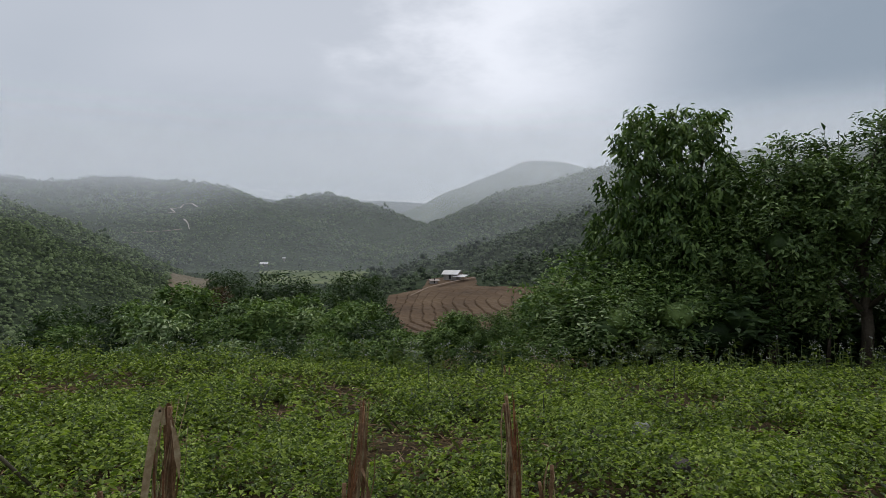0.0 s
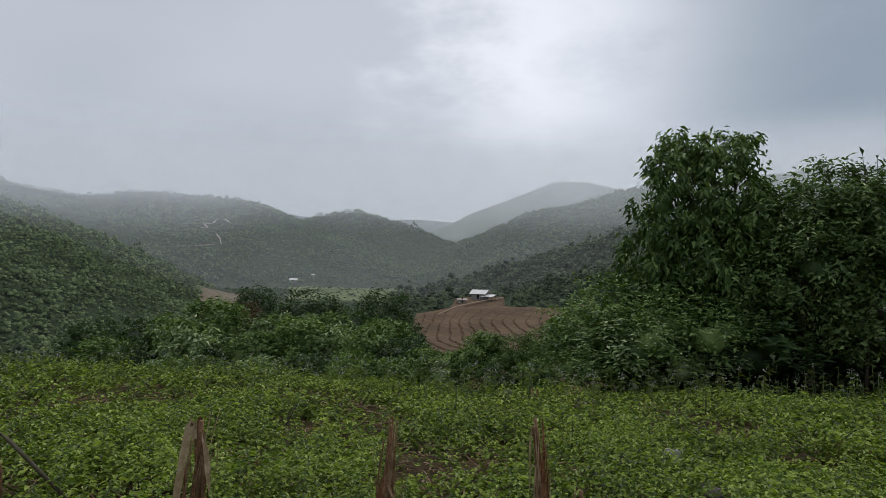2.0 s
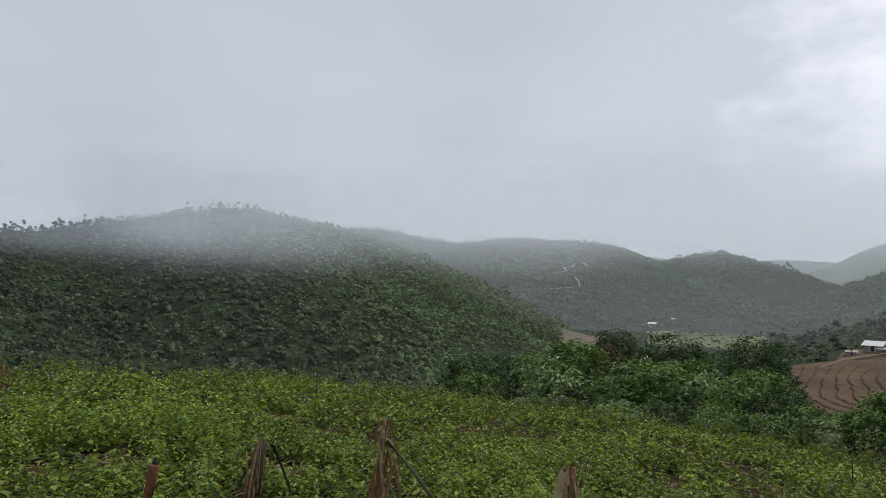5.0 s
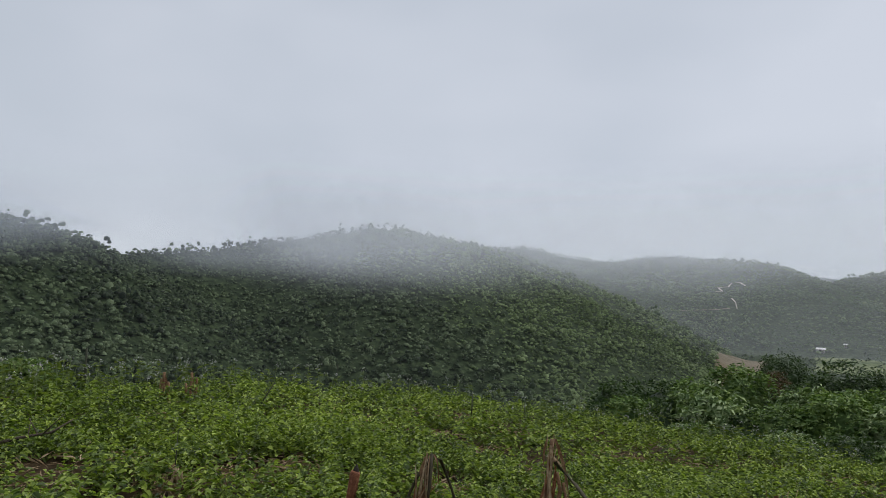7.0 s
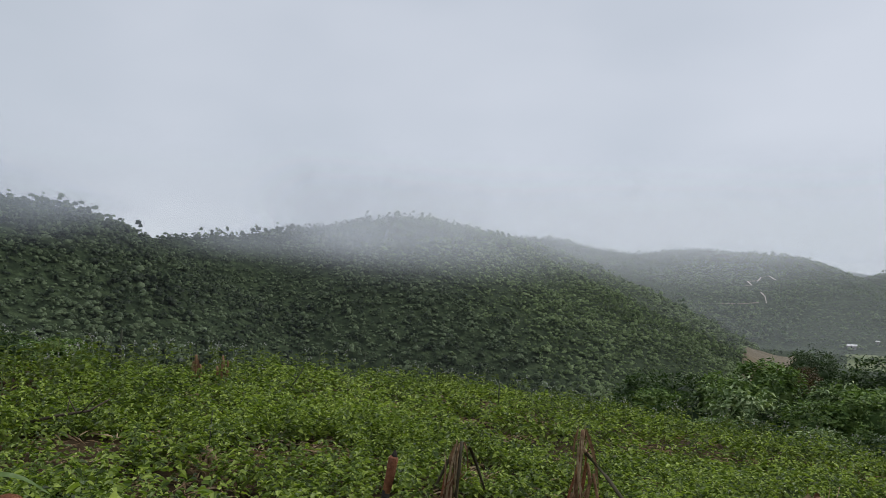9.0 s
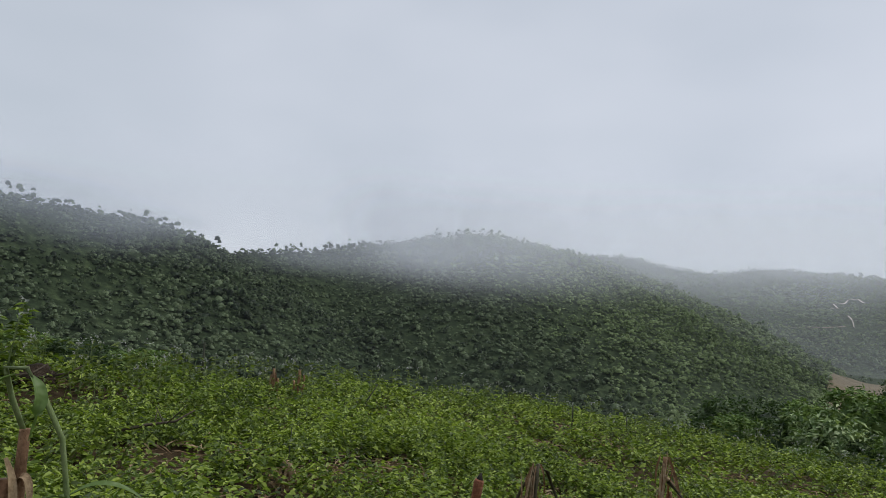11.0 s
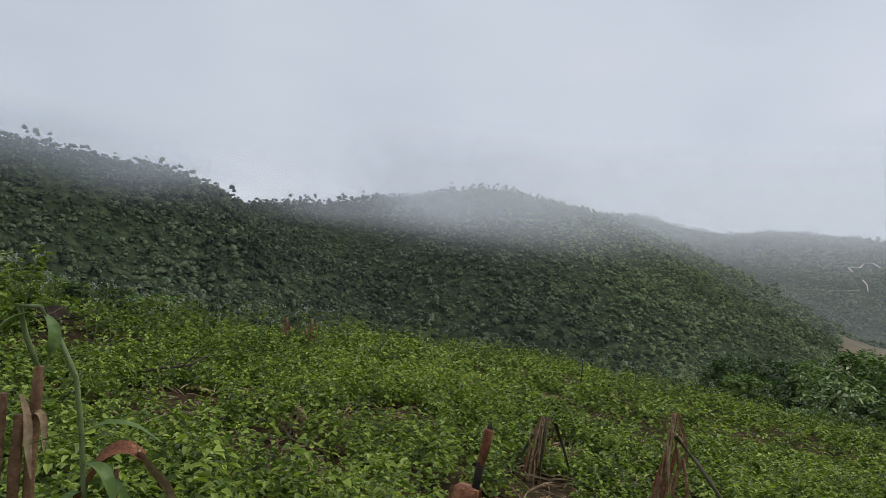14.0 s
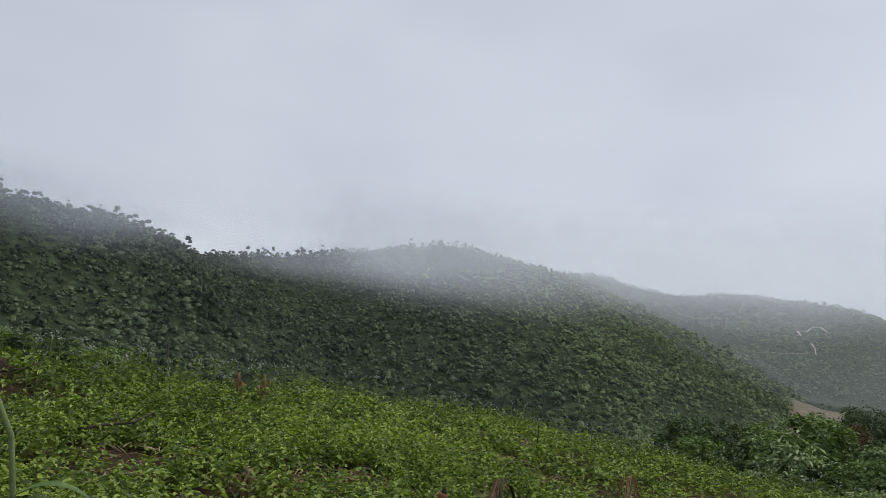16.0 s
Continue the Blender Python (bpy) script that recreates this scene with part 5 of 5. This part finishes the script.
maize_stub("cut maize stalk wrapped in pale dry leaves", 21.8, 3.5, -11.6, 3, 16, 401, (0.05, 0), 0.014, (M_STRAW, M_STRAW_PALE), True, 0.04, 18)
maize_stub("cut maize stalks with shredded brown sheaths", 8.0, 3.8, -12.3, 3, 16, 402, (0.1, 0), 0.014, bundle=26)
maize_stub("thin cut maize stalk with ragged sheaths", -6.2, 4.7, -11.6, 2, 10, 403, (-0.1, 0), 0.015, bundle=13)
tripod = maize_stub("broken maize stub spread like a tripod", 44.9, 6.4, -10.6, 2, 14, 404, (0.14, 0), 0.014, (M_STRAW, M_STRAW_PALE), False, 0.08, 20)
for q in ([(0.09, 0, 0.56), (0.08, -0.03, 0.3), (0.05, -0.05, -0.04)], [(0.08, 0, 0.55), (0.17, 0.02, 0.5), (0.26, 0.03, 0.3), (0.33, 0.03, 0.12)], [(0.1, 0.02, 0.55), (-0.02, 0.04, 0.36), (-0.13, 0.06, 0.1), (-0.16, 0.06, -0.04)]):
    part("broken_stalk", array_mesh("broken_stalk", *tube(q, [0.016, 0.014, 0.012, 0.009][:len(q)], 7), M_DARK_STRAW, True), tripod, "dark broken stalk")
red_stub = maize_stub("reddish cut maize stalk on a thick stump", 53.1, 3.0, -11.5, 0, 0, 405)
top = EYE + 3.0 * math.tan(radians(-11.5)) - place(53.1, 3.0)[2]
stump_pts = [(-0.02, 0, -0.05), (-0.018, 0, 0.2), (-0.015, 0, 0.5), (-0.012, 0, top - 0.3), (-0.01, 0, top - 0.235), (-0.008, 0, top - 0.225)]
part("stump", array_mesh("stump", *tube(stump_pts, [0.062, 0.055, 0.05, 0.047, 0.05, 0.034], 11), M_STRAW_RED, True), red_stub, "thick reddish brown stump")
part("charred_stalk", array_mesh("charred_stalk", *tube([(0.022, 0, top - 0.26), (0.026, 0, top - 0.2), (0.034, 0, top - 0.13)], [0.015, 0.0155, 0.016], 9), M_CHAR, True), red_stub, "blackened lower stalk")
part("stalk", array_mesh("stalk", *tube([(0.033, 0, top - 0.14), (0.045, 0, top - 0.07), (0.052, 0, top - 0.01), (0.054, 0, top)], [0.016, 0.019, 0.02, 0.016], 9), M_STRAW_RED, True), red_stub)
part("dark_tip", array_mesh("dark_tip", *tube([(0.054, 0, top - 0.012), (0.055, 0, top + 0.006), (0.057, 0, top + 0.025)], [0.016, 0.011, 0.003], 7), M_CHAR, True), red_stub, "withered dark tip")
for k in range(7):
    a = k * 0.9
    q = [(-0.015 + 0.05 * math.cos(a), 0.05 * math.sin(a), top - 0.23 - 0.02 * (k % 3)), (-0.015 + 0.06 * math.cos(a), 0.06 * math.sin(a), top - 0.36), (-0.02 + 0.068 * math.cos(a), 0.068 * math.sin(a), top - 0.55)]
    part("dry_leaf", array_mesh("dry_leaf", *strip(q, [0.02, 0.034, 0.01], 0.3, 0.3, True), M_STRAW if k % 2 else M_STRAW_RED, True), red_stub)
fork_stub = maize_stub("cut maize stalks with one bent over to the ground", 35.6, 6.0, -8.9, 1, 8, 406, (0.06, 0), 0.021, (M_STRAW, M_STRAW_PALE), bundle=10)
for q, th in (([(0.07, 0, -0.05), (0.09, 0, 0.25), (0.13, 0, 0.46), (0.1, 0, 0.6)], 0.016), ([(0.2, 0.02, -0.05), (0.2, 0, 0.3), (0.15, 0, 0.52)], 0.012), ([(-0.07, -0.03, -0.05), (-0.04, -0.03, 0.2), (0.0, -0.02, 0.36)], 0.02)):
    part("stalk", array_mesh("stalk", *tube(q, [th, th * 1.1, th, th * 0.8][:len(q)], 8), M_STRAW, True), fork_stub)
part("bent_stalk", array_mesh("bent_stalk", *tube([(0.08, -0.02, 0.68), (0.25, -0.08, 0.52), (0.46, -0.18, 0.27), (0.74, -0.4, -0.04)], [0.016, 0.015, 0.014, 0.012], 8), M_DARK_STRAW, True), fork_stub, "dark green stalk broken over")
part("broken_tip", array_mesh("broken_tip", *tube([(0.02, 0, 0.71), (0.06, 0, 0.71), (0.13, -0.02, 0.645)], [0.012, 0.016, 0.0165], 8), M_STRAW_PALE, True), fork_stub, "pale split bend of the stalk")
maize_stub("low crushed maize stub at the brow", 63.5, 11.5, -5.0, 3, 9, 407, (0.05, 0), 0.02, (M_STRAW, M_STRAW), False, 0.12)
maize_stub("low crushed maize stub with a bent top", 61.4, 11.5, -5.0, 3, 9, 408, (-0.05, 0), 0.02, (M_STRAW, M_STRAW), False, 0.12)
maize_stub("short dry maize stub in the grass", -8.6, 5.0, -16.6, 2, 7, 409)
maize_stub("short splintered maize stub among the leaves", 62.9, 6.5, -11.4, 3, 9, 410, (0, 0), 0.018, (M_STRAW_PALE, M_STRAW_PALE))
maize_stub("small dry stub at the brow", -4.9, 12.8, -9.2, 2, 4, 411)
maize_stub("short dry stub low in the crop", 25.6, 4.6, -17.0, 2, 6, 412)


def stick(label, az, r, h, lean, thick=0.008, mat=M_DARK_STEM, group="thin sticks"):
    x, y, z = place(az, r)
    pts = [(0, 0, -0.05), (lean * h * 0.5 + 0.01, 0, h * 0.5), (lean * h, 0.02, h)]
    ob = tagged(new("stick", array_mesh("stick", *tube(pts, [thick, thick * 0.85, thick * 0.6], 6), mat, True)), label, "stick", group)
    ob.matrix_basis = pose(x, y, z, 0, 0, az)


for az, r, h, lean, th in [(40.2, 12.6, 0.55, 0.02, 0.014), (68.6, 11.3, 0.7, 0.0, 0.022), (1.2, 11.0, 0.55, 0.02, 0.012), (-17.8, 11.6, 0.5, 0.03, 0.012), (-7.9, 8.0, 0.5, 0.02, 0.008), (15.2, 8.9, 0.5, 0.55, 0.009), (57.4, 10.5, 0.55, 0.6, 0.012), (-1.1, 9.9, 0.35, -0.3, 0.01), (-4.6, 12.0, 0.6, 0.04, 0.012), (50.6, 15.3, 0.6, 0.02, 0.014), (45, 14.5, 0.5, 0.1, 0.01), (36, 13.8, 0.45, 0.0, 0.01), (54, 14, 0.5, -0.1, 0.01), (63.0, 6.6, 0.5, 0.05, 0.006)]:
    stick("thin dark dead stem standing in the crop", az, r, h, lean, th)


def stone(label, az, r, size, mat, seed):
    g = np.random.default_rng(seed)
    x, y, z = place(az, r)
    bm = bmesh.new()
    bmesh.ops.create_icosphere(bm, subdivisions=3, radius=1)
    for q in bm.verts:
        n = noise.noise(q.co * 1.3 + Vector((seed, 0, 0))) * 0.35 + noise.noise(q.co * 4 + Vector((0, seed, 0))) * 0.1
        q.co = q.co * (1 + n)
        q.co = Vector((q.co.x * size[0], q.co.y * size[1], q.co.z * size[2]))
    ob = tagged(new("stone", bm_mesh("stone", bm, mat, True)), label, "stone", "field stones")
    ob.matrix_basis = pose(x, y, z + size[2] * 0.6, 0, 0, seed * 40)


stone("dark brown stone lying in the crop", -18.0, 6.5, (0.15, 0.13, 0.13), M_ROCK, 3)
stone("grey stone half hidden in the crop", -15.5, 7.8, (0.12, 0.1, 0.16), M_ROCK_PALE, 5)
stone("dark flat stone in the crop", -11.8, 7.4, (0.12, 0.1, 0.15), M_ROCK, 7)
stone("pale stone at the brow of the field", -3.0, 14.6, (0.14, 0.12, 0.14), M_ROCK_PALE, 9)


stone("dark earth heap with roots at the upper brow", 79.6, 10.1, (0.26, 0.2, 0.16), M_SOIL, 11)


def tall_weed(az, r, top_el):
    """A tall leafy weed with small pale flower tufts at its tips."""
    g = np.random.default_rng(12)
    x, y, z = place(az, r)
    h = EYE + r * math.tan(radians(top_el)) - z
    root = tagged(new("tall_weed"), "tall yellowish green weed with pale flower tufts", "weed")
    root.matrix_basis = pose(x, y, z, 0, 0, az)
    base, way, fl = [], [], []
    for i in range(5):
        tx, ty, th = g.uniform(-0.22, 0.22), g.uniform(-0.2, 0.2), h * g.uniform(0.75, 1.0)
        part("stem", array_mesh("stem", *tube([(tx * 0.15, ty * 0.15, -0.05), (tx * 0.5, ty * 0.5, th * 0.55), (tx, ty, th)], [0.011, 0.008, 0.004], 6), M_GREEN_STEM, True), root)
        for j in range(46):
            t = g.uniform(0.15, 1.0)
            base.append((tx * t, ty * t, th * t))
            way.append((g.normal(), g.normal(), g.uniform(-0.4, 0.4)))
        for j in range(9):
            fl.append(np.array([tx, ty, th]) + g.normal(size=3) * 0.022)
    n = len(base)
    L = g.uniform(0.07, 0.15, n)
    part("foliage", array_mesh("foliage", *leaves(np.array(base), np.array(way), np.array([0, 0, 1.0]) + g.normal(size=(n, 3)) * 0.2, L, L * 0.45), M_CROP), root)
    n = len(fl)
    tufts = part("flower_tufts", array_mesh("flower_tufts", *leaves(np.array(fl), g.normal(size=(n, 3)), g.normal(size=(n, 3)), np.full(n, 0.035), np.full(n, 0.03), 0.4), M_FLOWER), root)
    tagged(tufts, "pale flower tufts", kind="stuff")


tall_weed(81.4, 9.2, -1.0)


def dead_wood(label, az, r, length, turn, thick, seed):
    g = np.random.default_rng(seed)
    x, y, z = place(az, r)
    root = tagged(new("dead_branch"), label, "branch", "dead branches")
    root.matrix_basis = pose(x, y, z + 0.12, 0, 0, turn)
    main = [(-length / 2, 0, 0), (-length * 0.1, 0.03, 0.06), (length * 0.25, 0, 0.1), (length / 2, 0.05, 0.2)]
    part("limb", array_mesh("limb", *tube(main, [thick, thick * 0.9, thick * 0.7, thick * 0.4], 7), M_BARK, True), root)
    for i in range(3):
        t = g.uniform(-0.2, 0.4) * length
        part("twig", array_mesh("twig", *tube([(t, 0, 0.05), (t + g.uniform(-0.1, 0.2), g.uniform(-0.2, 0.2), g.uniform(0.12, 0.3))], [thick * 0.5, thick * 0.2], 5), M_BARK, True), root)


dead_wood("fallen dark branch lying in the crop", 72.0, 7.6, 0.7, 76, 0.016, 1)
dead_wood("weathered dead branch on a soil heap", 78.4, 9.8, 0.6, 60, 0.02, 2)
dead_wood("dark dead branch on a soil heap", 80.6, 9.6, 0.7, 100, 0.022, 3)
dead_wood("thin dark dead twig across the crop", 59.5, 7.0, 0.5, 20, 0.01, 4)


def maize_plant():
    """The old maize near the camera: bare brown stalks, one arching green leaf stem and curled dry leaves."""
    az, r = 82.3, 3.08
    x, y, z = place(az, r)
    root = tagged(new("maize_plant"), "old maize plant with brown stalks and drooping green leaves", "maize plant")
    root.matrix_basis = pose(x, y, z, 0, 0, az)

    def stalk(bx, h, th, mat=M_STRAW):
        pts = [(bx + 0.01 * math.sin(q * 5), 0, -0.06 + (h + 0.06) * q) for q in np.linspace(0, 1, 11)]
        part("stalk", array_mesh("stalk", *tube(pts, [th * (1.2 if j % 4 == 0 else 1) for j in range(11)], 10), mat, True), root)
    stalk(0.0, 1.02, 0.018)
    stalk(-0.095, 0.93, 0.016)
    stalk(-0.04, 0.86, 0.017)
    stalk(-0.15, 1.0, 0.014)
    arch = [(0.0, 0, 0.98), (-0.06, 0.01, 1.12), (-0.09, 0, 1.22), (-0.03, -0.02, 1.22), (0.03, -0.03, 1.13), (0.1, -0.03, 0.99), (0.14, -0.03, 0.78), (0.17, -0.03, 0.56), (0.19, -0.02, 0.3), (0.2, 0, 0.0)]
    part("green_stem", array_mesh("green_stem", *tube(arch, [0.009] * 10, 8), M_GREEN_STEM, True), root, "arching pale green stem")
    blades = [
        [(-0.02, -0.02, 1.2), (0.01, -0.05, 1.16), (0.02, -0.06, 1.08), (0.0, -0.06, 0.99)],
        [(-0.06, -0.02, 1.2), (-0.12, -0.04, 1.17), (-0.16, -0.05, 1.08), (-0.18, -0.05, 0.98)],
        [(-0.08, 0, 1.2), (-0.15, 0, 1.25), (-0.21, 0, 1.2), (-0.26, 0, 1.08)],
        [(0.14, -0.03, 0.8), (0.21, -0.05, 0.84), (0.3, -0.06, 0.83), (0.4, -0.05, 0.76)],
        [(0.14, -0.03, 0.79), (0.09, -0.06, 0.81), (0.04, -0.08, 0.8), (-0.02, -0.08, 0.78)],
        [(0.16, -0.03, 0.62), (0.23, -0.06, 0.64), (0.29, -0.08, 0.58), (0.34, -0.08, 0.47)],
        [(0.16, -0.03, 0.6), (0.12, -0.07, 0.6), (0.07, -0.1, 0.54), (0.04, -0.1, 0.45)],
        [(0.18, -0.02, 0.48), (0.25, -0.08, 0.5), (0.31, -0.1, 0.43), (0.36, -0.1, 0.3)],
        [(0.18, -0.02, 0.44), (0.12, -0.1, 0.44), (0.07, -0.14, 0.36), (0.03, -0.16, 0.24)],
        [(0.15, -0.04, 0.7), (0.2, -0.1, 0.7), (0.23, -0.13, 0.64), (0.25, -0.14, 0.56)],
    ]
    widths = [0.05, 0.05, 0.04, 0.035, 0.018, 0.06, 0.06, 0.07, 0.07, 0.055]
    for b, w in zip(blades, widths):
        part("leaf", array_mesh("leaf", *strip(b, [0.012, w, w * 0.8, 0.005], 0.15), M_MANGO, True), root)
    for b in ([(-0.06, -0.02, 0.93), (-0.03, -0.04, 0.86), (-0.02, -0.05, 0.74), (0.0, -0.05, 0.66)], [(-0.03, -0.01, 0.84), (0.0, -0.03, 0.88), (0.02, -0.04, 0.84), (0.03, -0.05, 0.74)]):
        part("dry_leaf", array_mesh("dry_leaf", *strip(b, [0.02, 0.03, 0.025, 0.005], 0.3), M_STRAW_PALE, True), root)
    # the curled dry leaf that hangs lower down
    x, y, z = place(76.8, 3.1)
    low = tagged(new("dry_maize_leaf"), "curled russet dry maize leaf on a short stub", "leaf")
    low.matrix_basis = pose(x, y, z, 0, 0, 73)
    part("stalk", array_mesh("stalk", *tube([(0, 0, -0.05), (-0.02, 0, 0.4), (-0.03, 0, 0.68)], [0.012, 0.011, 0.009], 7), M_STRAW, True), low)
    part("dry_leaf", array_mesh("dry_leaf", *strip([(-0.16, 0, 0.48), (-0.1, -0.02, 0.68), (-0.02, -0.03, 0.76), (0.05, -0.03, 0.72)], [0.05, 0.1, 0.1, 0.06], 0.1), M_STRAW_RED, True), low)
    part("dry_leaf", array_mesh("dry_leaf", *strip([(0.03, -0.03, 0.75), (0.07, -0.03, 0.68), (0.13, -0.03, 0.62), (0.19, -0.03, 0.5)], [0.07, 0.1, 0.08, 0.02], -0.2), M_STRAW_PALE, True), low)


maize_plant()
